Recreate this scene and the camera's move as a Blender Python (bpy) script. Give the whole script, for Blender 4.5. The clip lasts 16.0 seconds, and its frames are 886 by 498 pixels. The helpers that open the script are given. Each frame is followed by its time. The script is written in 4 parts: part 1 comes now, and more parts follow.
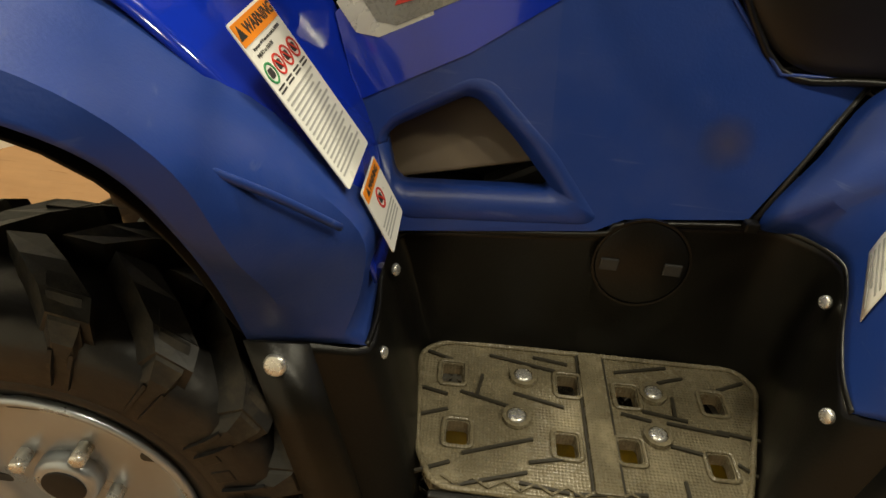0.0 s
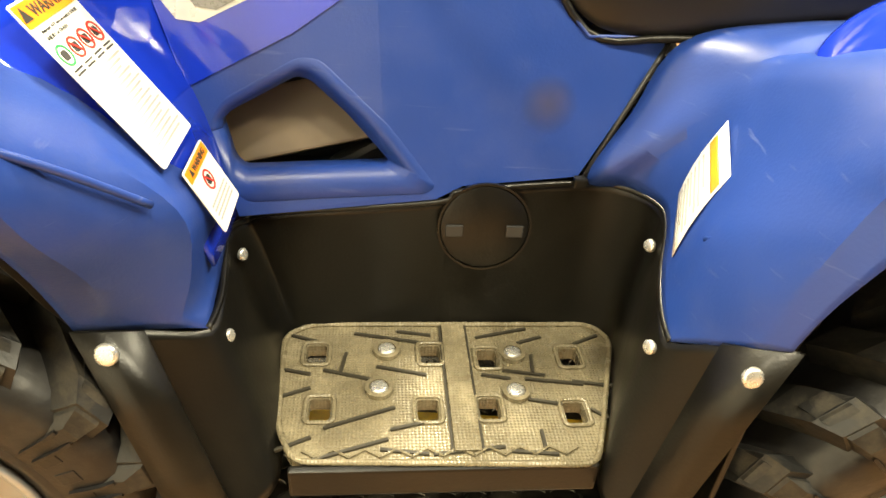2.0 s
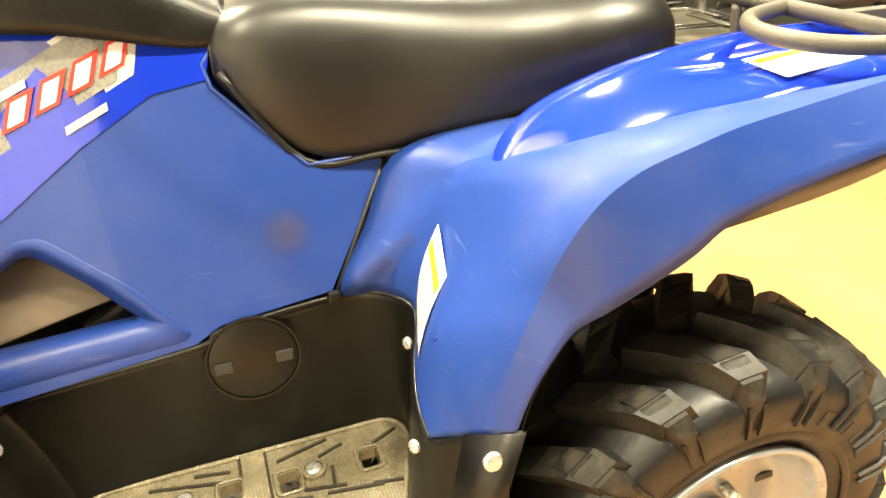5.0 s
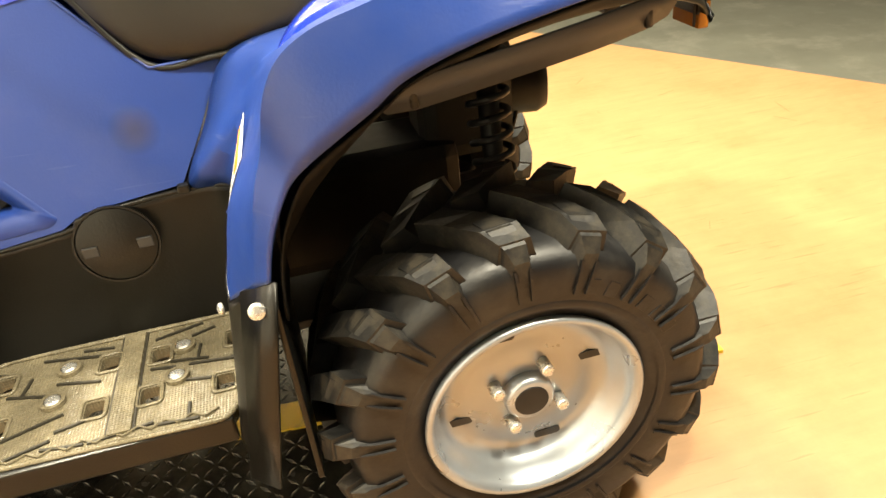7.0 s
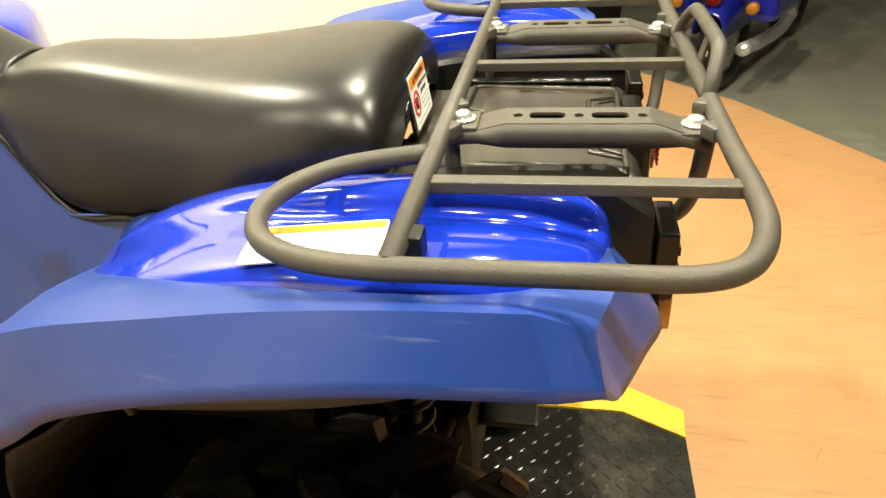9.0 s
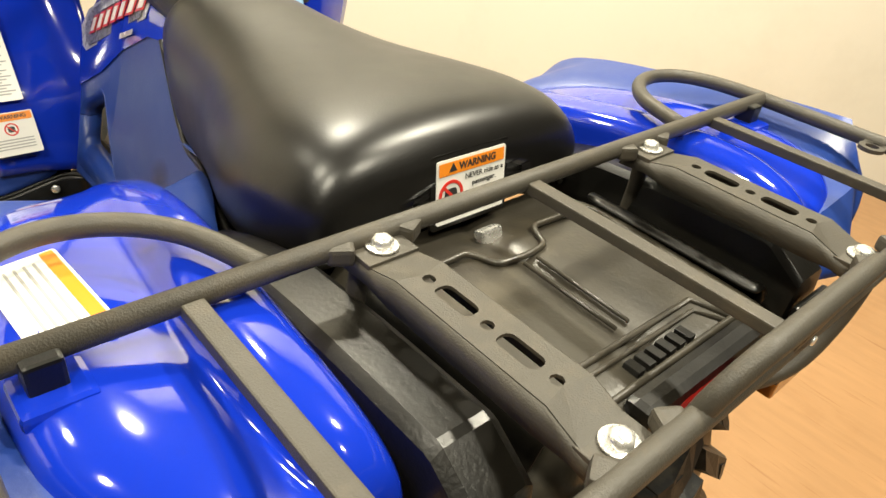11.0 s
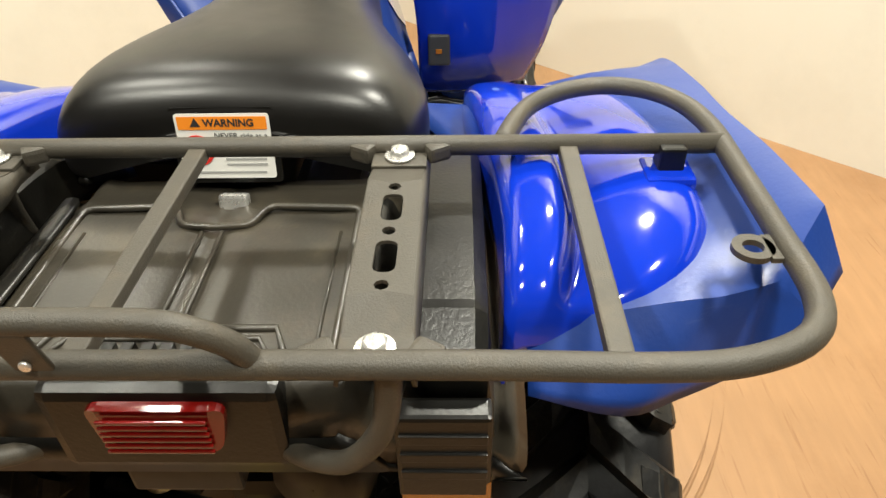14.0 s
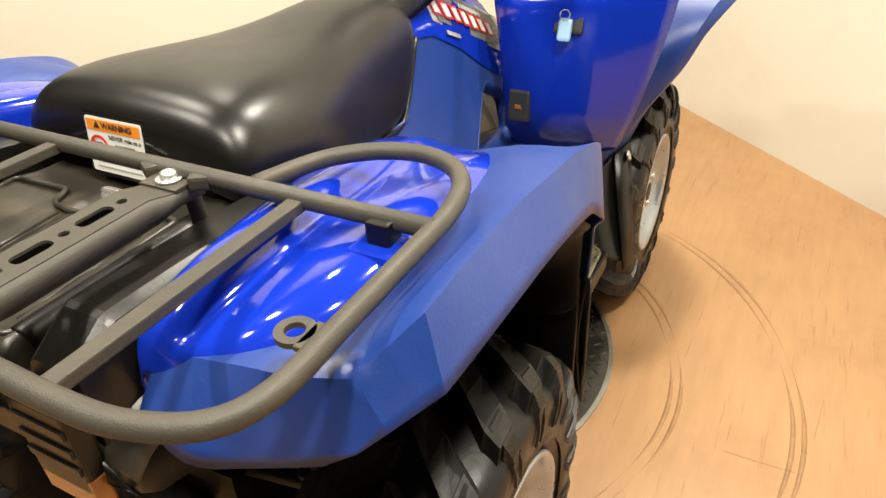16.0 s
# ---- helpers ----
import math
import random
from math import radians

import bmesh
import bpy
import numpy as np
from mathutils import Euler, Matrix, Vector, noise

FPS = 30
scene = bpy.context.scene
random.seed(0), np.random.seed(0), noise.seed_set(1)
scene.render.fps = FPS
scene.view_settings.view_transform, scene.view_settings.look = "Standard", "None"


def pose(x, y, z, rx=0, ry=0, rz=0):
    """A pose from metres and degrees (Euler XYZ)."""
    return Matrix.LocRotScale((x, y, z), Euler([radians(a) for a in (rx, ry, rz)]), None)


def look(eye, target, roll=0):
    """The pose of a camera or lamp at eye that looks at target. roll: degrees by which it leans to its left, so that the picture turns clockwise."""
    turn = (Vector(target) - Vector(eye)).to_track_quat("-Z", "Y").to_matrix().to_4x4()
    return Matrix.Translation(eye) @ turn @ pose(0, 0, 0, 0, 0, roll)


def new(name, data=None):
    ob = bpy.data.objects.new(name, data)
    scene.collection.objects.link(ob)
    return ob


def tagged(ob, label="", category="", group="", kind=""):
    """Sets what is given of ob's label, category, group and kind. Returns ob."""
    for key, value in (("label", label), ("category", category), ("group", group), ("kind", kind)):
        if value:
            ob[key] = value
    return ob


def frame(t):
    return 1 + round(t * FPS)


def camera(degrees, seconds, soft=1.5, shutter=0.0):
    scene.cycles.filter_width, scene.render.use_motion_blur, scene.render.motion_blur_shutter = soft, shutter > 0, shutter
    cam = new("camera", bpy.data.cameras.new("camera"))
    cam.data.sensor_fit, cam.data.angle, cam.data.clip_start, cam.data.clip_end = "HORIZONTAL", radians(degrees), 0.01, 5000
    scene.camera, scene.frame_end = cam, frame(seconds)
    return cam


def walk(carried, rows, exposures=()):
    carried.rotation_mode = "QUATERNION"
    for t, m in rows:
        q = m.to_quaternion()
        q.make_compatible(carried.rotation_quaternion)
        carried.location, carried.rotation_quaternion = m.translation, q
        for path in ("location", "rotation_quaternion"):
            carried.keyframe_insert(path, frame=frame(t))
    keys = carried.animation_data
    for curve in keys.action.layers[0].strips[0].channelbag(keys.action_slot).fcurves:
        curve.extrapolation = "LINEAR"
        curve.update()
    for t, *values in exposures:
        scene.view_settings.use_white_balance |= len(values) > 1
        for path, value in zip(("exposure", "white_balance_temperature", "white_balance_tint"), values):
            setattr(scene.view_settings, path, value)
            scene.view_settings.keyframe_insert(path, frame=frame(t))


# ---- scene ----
cam = camera(65.8, 16.0)
PATH = [
    (0, (-0.162, -0.906, 1.065), (-0.177, 0.724, -0.094), 5.5),
    (0.5, (-0.137, -0.912, 1.059), (-0.078, 0.725, -0.088), 5.7),
    (1, (-0.107, -0.925, 1.051), (0.017, 0.718, -0.083), 5.1),
    (1.5, (-0.08, -0.938, 1.045), (0.094, 0.706, -0.08), 5.1),
    (2, (-0.061, -0.946, 1.046), (0.143, 0.696, -0.078), 4.6),
    (2.5, (-0.031, -0.954, 1.046), (0.218, 0.688, -0.068), 3.5),
    (3, (-0.014, -0.955, 1.046), (0.293, 0.681, -0.062), 3.2),
    (3.5, (0.014, -0.965, 1.048), (0.379, 0.661, -0.058), 2.2),
    (4, (0.038, -0.97, 1.053), (0.467, 0.65, -0.04), 1.1),
    (4.5, (0.063, -0.968, 1.09), (0.553, 0.666, 0.047), 0.2),
    (5, (0.084, -0.97, 1.142), (0.67, 0.672, 0.161), -1.3),
    (5.2, (0.103, -0.973, 1.156), (0.727, 0.657, 0.18), -1.4),
    (7.3, (0.452, -1.208, 1.071), (0.752, 0.449, -0.009), -5.3),
    (7.5, (0.496, -1.139, 1.101), (0.758, 0.522, 0.018), -2.5),
    (8, (0.599, -0.979, 1.219), (0.734, 0.662, 0.084), -4.8),
    (8.5, (0.733, -0.916, 1.228), (0.624, 0.77, 0.158), -8.3),
    (9, (0.912, -0.888, 1.251), (0.572, 0.777, 0.196), -4.3),
    (9.5, (0.983, -0.768, 1.255), (0.491, 0.864, 0.209), 0.3),
    (9.7, (0.977, -0.71, 1.27), (0.465, 0.897, 0.194), 5.7),
    (11.8, (1.251, -0.308, 1.287), (-0.184, 0.591, 0.223), 5.8),
    (12, (1.242, -0.247, 1.287), (-0.216, 0.6, 0.211), 6.1),
    (12.5, (1.27, -0.155, 1.286), (-0.248, 0.541, 0.184), 2.7),
    (13, (1.391, -0.021, 1.299), (-0.234, 0.332, 0.19), 2.9),
    (13.5, (1.445, 0.097, 1.309), (-0.2, 0.217, 0.177), -0.7),
    (14, (1.356, 0.246, 1.29), (-0.235, 0.193, 0.079), -1.4),
    (14.5, (1.285, 0.367, 1.278), (-0.286, 0.189, 0.053), -4.8),
    (15, (1.299, 0.507, 1.27), (-0.237, 0.034, 0.081), -4.1),
    (15.5, (1.319, 0.638, 1.299), (-0.196, -0.06, 0.196), -3.3),
    (16, (1.226, 0.736, 1.285), (-0.246, -0.071, 0.198), -2.9),
]
walk(cam, [(t, look(eye, target, roll)) for t, eye, target, roll in PATH],
     exposures=[(0.0, -1.25, 7300, 6), (0.5, -0.75, 7300, 6), (1.0, -0.3, 7300, 5), (1.5, 0.45, 7500, 4), (3.5, 1.0, 7800, 5), (5.0, 1.25, 7800, 5), (7.3, 0.75, 7200, 8), (8.5, 0.5, 7700, 6), (9.0, 0.1, 7200, 6),
                (9.7, -0.2, 7100, 7), (12.0, -0.88, 6700, 9), (12.5, -1.3, 6700, 10), (13.0, -1.35, 6600, 9), (13.5, -1.05, 6400, 8), (14.0, -0.5, 6300, 9), (15.0, -0.65, 6600, 11), (16.0, -0.4, 6600, 11)])

# ---------- exposure and light ----------
world = bpy.data.worlds.new("showroom_air")
scene.world = world
world.use_nodes = True
world.node_tree.nodes["Background"].inputs[0].default_value = (1.0, 0.95, 0.86, 1)
world.node_tree.nodes["Background"].inputs[1].default_value = 0.12


def ceiling_lamp(x, y, z, watts, size=0.24, colour=(1.0, 0.95, 0.80)):
    d = bpy.data.lights.new("ceiling_lamp_light", "AREA")
    d.shape, d.size, d.energy, d.color = "DISK", size, watts, colour
    ob = new("ceiling_lamp_light", d)
    ob.location = (x, y, z)
    return ob


LAMPS = [(-0.9, -1.2, 28), (0.5, -1.3, 52), (1.7, -1.3, 75), (2.2, 0.5, 80), (0.9, 1.3, 122), (-0.9, 0.6, 122)]
for lx, ly, lw in LAMPS:
    ceiling_lamp(lx, ly, 3.16, lw)


# ---------- materials ----------
def mat(name, colour, rough=0.5, metal=0.0, vary=0.15, scale=6.0, bump=0.0, bump_scale=120.0, dirt=None, dirt_amount=0.0,
        coat=0.0, rough_vary=0.1, stretch=(1, 1, 1), glow=0.0, dirt_scale=4.0, spec=0.5):
    m = bpy.data.materials.new(name)
    m.use_nodes = True
    nt = m.node_tree
    p = nt.nodes["Principled BSDF"]
    p.inputs["Metallic"].default_value = metal
    p.inputs["Coat Weight"].default_value = coat
    p.inputs["Specular IOR Level"].default_value = spec
    tc = nt.nodes.new("ShaderNodeTexCoord")
    mp = nt.nodes.new("ShaderNodeMapping")
    mp.inputs["Scale"].default_value = stretch
    nt.links.new(tc.outputs["Object"], mp.inputs[0])
    n = nt.nodes.new("ShaderNodeTexNoise")
    n.inputs["Scale"].default_value, n.inputs["Detail"].default_value = scale, 6
    nt.links.new(mp.outputs[0], n.inputs["Vector"])
    mix = nt.nodes.new("ShaderNodeMix")
    mix.data_type = "RGBA"
    lo = tuple(c * (1 - vary) for c in colour) + (1,)
    hi = tuple(min(1, c * (1 + vary)) for c in colour) + (1,)
    mix.inputs[6].default_value, mix.inputs[7].default_value = lo, hi
    nt.links.new(n.outputs[0], mix.inputs[0])
    col = mix.outputs[2]
    if dirt:
        dn = nt.nodes.new("ShaderNodeTexNoise")
        dn.inputs["Scale"].default_value, dn.inputs["Detail"].default_value, dn.inputs["Roughness"].default_value = dirt_scale, 9, 0.7
        nt.links.new(tc.outputs["Object"], dn.inputs["Vector"])
        r = nt.nodes.new("ShaderNodeMapRange")
        r.inputs[1].default_value, r.inputs[2].default_value, r.inputs[4].default_value = 0.5, 0.75, dirt_amount
        nt.links.new(dn.outputs[0], r.inputs[0])
        mx = nt.nodes.new("ShaderNodeMix")
        mx.data_type = "RGBA"
        mx.inputs[7].default_value = (*dirt, 1)
        nt.links.new(r.outputs[0], mx.inputs[0])
        nt.links.new(col, mx.inputs[6])
        col = mx.outputs[2]
    nt.links.new(col, p.inputs["Base Color"])
    rr = nt.nodes.new("ShaderNodeMapRange")
    rr.inputs[3].default_value, rr.inputs[4].default_value = max(0.02, rough - rough_vary), min(1, rough + rough_vary)
    n2 = nt.nodes.new("ShaderNodeTexNoise")
    n2.inputs["Scale"].default_value, n2.inputs["Detail"].default_value = scale * 3.7, 5
    nt.links.new(mp.outputs[0], n2.inputs["Vector"])
    nt.links.new(n2.outputs[0], rr.inputs[0])
    nt.links.new(rr.outputs[0], p.inputs["Roughness"])
    if bump:
        b = nt.nodes.new("ShaderNodeBump")
        b.inputs["Strength"].default_value, b.inputs["Distance"].default_value = bump, 0.002
        n3 = nt.nodes.new("ShaderNodeTexNoise")
        n3.inputs["Scale"].default_value, n3.inputs["Detail"].default_value = bump_scale, 4
        nt.links.new(mp.outputs[0], n3.inputs["Vector"])
        nt.links.new(n3.outputs[0], b.inputs["Height"])
        nt.links.new(b.outputs[0], p.inputs["Normal"])
    if glow:
        p.inputs["Emission Color"].default_value = (*colour, 1)
        p.inputs["Emission Strength"].default_value = glow
    return m


BLUE = mat("blue_gloss_paint", (0.004, 0.026, 0.40), 0.10, vary=0.06, coat=0.6, rough_vary=0.04)
MATTE = mat("blue_matte_plastic", (0.011, 0.040, 0.215), 0.37, spec=0.5, vary=0.10, bump=0.12, bump_scale=260, dirt=(0.09, 0.11, 0.24), dirt_amount=0.25, dirt_scale=5)
BLACK = mat("black_moulded_plastic", (0.0045, 0.0042, 0.0035), 0.34, vary=0.3, bump=0.15, bump_scale=240, dirt=(0.025, 0.020, 0.012), dirt_amount=0.3, spec=0.4)
# real dust, plus a lifted brown tone that paints the warm sheen
TRAY = mat("dusty_black_plastic_with_sheen", (0.030, 0.026, 0.019), 0.34, vary=0.3, bump=0.15, bump_scale=240, dirt=(0.11, 0.090, 0.058), dirt_amount=0.6, dirt_scale=7, spec=0.7)
SEAT = mat("black_grained_vinyl", (0.006, 0.0055, 0.005), 0.34, vary=0.2, bump=0.07, bump_scale=330, rough_vary=0.06, spec=0.48)
RUBBER = mat("dusty_black_rubber", (0.007, 0.007, 0.008), 0.42, vary=0.3, bump=0.3, bump_scale=90, dirt=(0.05, 0.044, 0.036), dirt_amount=0.6, dirt_scale=9, rough_vary=0.18)
LUG = mat("muddy_tread_rubber", (0.009, 0.009, 0.009), 0.48, vary=0.3, bump=0.5, bump_scale=70, dirt=(0.10, 0.082, 0.055), dirt_amount=0.55, dirt_scale=22, rough_vary=0.2)
RACK = mat("wrinkle_black_steel", (0.050, 0.044, 0.034), 0.50, vary=0.25, bump=0.28, bump_scale=650, rough_vary=0.1, dirt=(0.13, 0.10, 0.06), dirt_amount=0.35, dirt_scale=18)
SILVER = mat("silver_painted_steel", (0.46, 0.50, 0.55), 0.30, metal=0.7, vary=0.06, dirt=(0.3, 0.27, 0.22), dirt_amount=0.3)
CHROME = mat("bright_zinc_bolt", (0.80, 0.79, 0.76), 0.28, metal=0.75, vary=0.1, scale=40)
BOARD = mat("dusty_footboard_plastic", (0.16, 0.136, 0.088), 0.27, vary=0.4, scale=16, bump=0.35, bump_scale=300, dirt=(0.34, 0.29, 0.19), dirt_amount=0.8, dirt_scale=14)
# near-black without sheen: arch shade put into the colour
ARCH_SHADE = mat("arch_shade_black", (0.004, 0.004, 0.004), 0.6, vary=0.3, spec=0.2)
# darker board tone that paints the shade inside grooves
GROOVE_SHADE = mat("groove_shade_plastic", (0.030, 0.026, 0.018), 0.5, vary=0.2)
WHITE = mat("white_label_vinyl", (0.78, 0.77, 0.73), 0.3, vary=0.03)
ORANGE = mat("orange_label_ink", (0.85, 0.26, 0.02), 0.35, vary=0.04)
RED = mat("red_label_ink", (0.62, 0.03, 0.02), 0.35, vary=0.04)
GREEN = mat("green_label_ink", (0.02, 0.25, 0.08), 0.35, vary=0.04)
# black for print and black parts, also painted shade of small recesses
INK_AND_SHADE = mat("black_ink_and_recess_shade", (0.03, 0.03, 0.03), 0.4, vary=0.05)
PRINT = mat("grey_small_print", (0.36, 0.36, 0.35), 0.4, vary=0.05)
DECAL = mat("grey_carbon_decal", (0.20, 0.20, 0.19), 0.28, metal=0.3, vary=0.2, scale=60)
DECAL_LIGHT = mat("silver_decal", (0.55, 0.55, 0.52), 0.28, metal=0.4, vary=0.05)
LAMP_RED = mat("red_lamp_lens", (0.13, 0.004, 0.003), 0.08, vary=0.25, scale=30, coat=0.5)
AMBER = mat("amber_reflector", (0.34, 0.12, 0.015), 0.2, vary=0.2, coat=0.4)
DARK = mat("dark_chassis_steel", (0.008, 0.008, 0.008), 0.5, vary=0.3, scale=12, dirt=(0.03, 0.025, 0.018), dirt_amount=0.6)
TAN = mat("tan_heat_shield", (0.11, 0.080, 0.050), 0.5, vary=0.4, scale=14, dirt=(0.10, 0.07, 0.045), dirt_amount=0.8, dirt_scale=9)
WALLP = mat("cream_wall_paint", (0.77, 0.74, 0.65), 0.7, vary=0.03, scale=2.0, bump=0.12, bump_scale=60, dirt=(0.55, 0.51, 0.43), dirt_amount=0.3, dirt_scale=1.3)
CEIL = mat("dark_grey_ceiling_paint", (0.13, 0.125, 0.115), 0.8, vary=0.1)
WALL2 = mat("grey_showroom_wall_paint", (0.26, 0.26, 0.23), 0.7, vary=0.05, scale=2)
YELLOW = mat("worn_yellow_paint", (0.68, 0.46, 0.03), 0.45, vary=0.12, bump=0.2, dirt=(0.16, 0.12, 0.05), dirt_amount=0.7, dirt_scale=14)
PLATE = mat("black_diamond_plate", (0.035, 0.034, 0.030), 0.24, metal=0.5, vary=0.3, scale=8, dirt=(0.17, 0.15, 0.11), dirt_amount=0.7, dirt_scale=5)
PLATE_EDGE = mat("worn_steel_edge", (0.42, 0.40, 0.35), 0.4, metal=0.8, vary=0.2)
CONCRETE = mat("stained_concrete", (0.20, 0.20, 0.16), 0.6, vary=0.25, scale=2.5, bump=0.2, dirt=(0.36, 0.34, 0.28), dirt_amount=0.7, dirt_scale=3)
GUARD = mat("grey_guard_plastic", (0.045, 0.048, 0.055), 0.5, vary=0.2)
BROWN = mat("brown_door_panel", (0.26, 0.18, 0.11), 0.5, vary=0.1)
MOTO_BLUE = mat("dark_blue_motorcycle_paint", (0.010, 0.015, 0.22), 0.12, vary=0.05, coat=0.6)
FOB = mat("pale_blue_fob", (0.35, 0.55, 0.75), 0.35, vary=0.05)


def dimpled(m, scale, strength):
    """Adds a fine moulded dimple relief."""
    nt = m.node_tree
    p = nt.nodes["Principled BSDF"]
    tc, vo, bp = nt.nodes.new("ShaderNodeTexCoord"), nt.nodes.new("ShaderNodeTexVoronoi"), nt.nodes.new("ShaderNodeBump")
    vo.inputs["Scale"].default_value, vo.inputs["Randomness"].default_value = scale, 0.15
    bp.inputs["Strength"].default_value, bp.inputs["Distance"].default_value = strength, 0.002
    nt.links.new(tc.outputs["Object"], vo.inputs["Vector"])
    nt.links.new(vo.outputs["Distance"], bp.inputs["Height"])
    nt.links.new(bp.outputs[0], p.inputs["Normal"])


dimpled(BOARD, 210, 0.75)


def scratched(m, colour, stretch, scale, lo, hi, amount):
    """Adds pale drawn-out scuff marks to the base colour."""
    nt = m.node_tree
    p = nt.nodes["Principled BSDF"]
    src = p.inputs["Base Color"].links[0].from_socket
    tc, mp, n, r, mx = (nt.nodes.new(k) for k in ("ShaderNodeTexCoord", "ShaderNodeMapping", "ShaderNodeTexNoise", "ShaderNodeMapRange", "ShaderNodeMix"))
    mp.inputs["Scale"].default_value, mp.inputs["Rotation"].default_value = stretch, (0.5, 0.3, 0.4)
    n.inputs["Scale"].default_value, n.inputs["Detail"].default_value = scale, 5
    r.inputs[1].default_value, r.inputs[2].default_value, r.inputs[4].default_value = lo, hi, amount
    mx.data_type = "RGBA"
    mx.inputs[7].default_value = (*colour, 1)
    nt.links.new(tc.outputs["Object"], mp.inputs[0])
    nt.links.new(mp.outputs[0], n.inputs["Vector"])
    nt.links.new(n.outputs[0], r.inputs[0])
    nt.links.new(r.outputs[0], mx.inputs[0])
    nt.links.new(src, mx.inputs[6])
    nt.links.new(mx.outputs[2], p.inputs["Base Color"])


scratched(MATTE, (0.16, 0.19, 0.33), (1.5, 3.0, 22.0), 6.0, 0.66, 0.78, 0.30)


def stain_material():
    m = mat("brown_smudge", (0.075, 0.070, 0.12), 0.5, vary=0.2)
    nt = m.node_tree
    p = nt.nodes["Principled BSDF"]
    tc, mp, g, r = (nt.nodes.new(k) for k in ("ShaderNodeTexCoord", "ShaderNodeMapping", "ShaderNodeTexGradient", "ShaderNodeMapRange"))
    mp.inputs["Scale"].default_value = (26, 26, 26)
    g.gradient_type = "SPHERICAL"
    r.inputs[2].default_value, r.inputs[4].default_value = 0.9, 0.28
    nt.links.new(tc.outputs["Object"], mp.inputs[0])
    nt.links.new(mp.outputs[0], g.inputs[0])
    nt.links.new(g.outputs[1], r.inputs[0])
    nt.links.new(r.outputs[0], p.inputs["Alpha"])
    return m


STAIN = stain_material()


def wood_material():
    m = mat("orange_plywood_floor", (0.37, 0.205, 0.095), 0.40, vary=0.16, scale=5.0, stretch=(1.0, 7.0, 1.0), bump=0.08, bump_scale=40,
            dirt=(0.26, 0.125, 0.048), dirt_amount=0.6, dirt_scale=2.2)
    return m


WOOD = wood_material()
scratched(WOOD, (0.22, 0.10, 0.04), (2.0, 30.0, 1.0), 3.0, 0.62, 0.72, 0.5)
SCUFF = mat("dark_scuffed_wood", (0.30, 0.162, 0.074), 0.5, vary=0.35, scale=30)


# ---------- mesh helpers ----------
def mesh_of(name, verts, faces, smooth=True):
    me = bpy.data.meshes.new(name)
    me.from_pydata([tuple(v) for v in verts], [], faces)
    me.update()
    if smooth:
        me.polygons.foreach_set("use_smooth", [True] * len(me.polygons))
    return me


def put(name, me, material, parent=None, label="", m=None, bevel=0.0, solid=0.0, sub=0, offset=-1.0):
    ob = new(name, me)
    if not me.materials:
        me.materials.append(material)
    if m is not None:
        ob.matrix_world = m
    if parent is not None:
        ob.parent = parent
        ob.matrix_parent_inverse = parent.matrix_basis.inverted()
    if sub:
        s = ob.modifiers.new("sub", "SUBSURF")
        s.levels = s.render_levels = sub
    if solid:
        s = ob.modifiers.new("solid", "SOLIDIFY")
        s.thickness, s.offset = solid, offset
    if bevel:
        b = ob.modifiers.new("bevel", "BEVEL")
        b.width, b.segments, b.limit_method = bevel, 2, "ANGLE"
    if label:
        ob["label"] = label
    return ob


def box_mesh(name, sx, sy, sz, bevel=0.0):
    bm = bmesh.new()
    bmesh.ops.create_cube(bm, size=1.0, matrix=Matrix.Diagonal((sx, sy, sz, 1)))
    if bevel:
        bmesh.ops.bevel(bm, geom=bm.edges[:], offset=bevel, segments=2, affect="EDGES", profile=0.6)
    me = bpy.data.meshes.new(name)
    bm.to_mesh(me)
    bm.free()
    return me


def box(name, centre, size, material, parent=None, label="", bevel=0.003, rot=(0, 0, 0)):
    return put(name, box_mesh(name, *size, bevel), material, parent, label, pose(*centre, *rot))


def grid(rows_, closed=False):
    nu, nv = len(rows_), len(rows_[0])
    verts = [p for row in rows_ for p in row]
    faces = []
    for i in range(nu - 1):
        for j in range(nv if closed else nv - 1):
            k = (j + 1) % nv
            faces.append((i * nv + j, i * nv + k, (i + 1) * nv + k, (i + 1) * nv + j))
    return verts, faces


def surface(name, rows_, material, parent=None, label="", solid=0.004, sub=2, closed=False, offset=0.0):
    v, f = grid(rows_, closed)
    return put(name, mesh_of(name, v, f), material, parent, label, solid=solid, sub=sub, offset=offset)


def smooth_path(pts, n=8, closed=False):
    P = [Vector(p) for p in pts]
    out = []
    cnt = len(P) if closed else len(P) - 1
    for i in range(cnt):
        if closed:
            a, b, c, d = P[i - 1], P[i], P[(i + 1) % len(P)], P[(i + 2) % len(P)]
        else:
            a, b, c, d = P[max(i - 1, 0)], P[i], P[i + 1], P[min(i + 2, len(P) - 1)]
        for k in range(n):
            t = k / n
            out.append(0.5 * ((2 * b) + (c - a) * t + (2 * a - 5 * b + 4 * c - d) * t * t + (3 * b - a - 3 * c + d) * t ** 3))
    if not closed:
        out.append(P[-1])
    return out


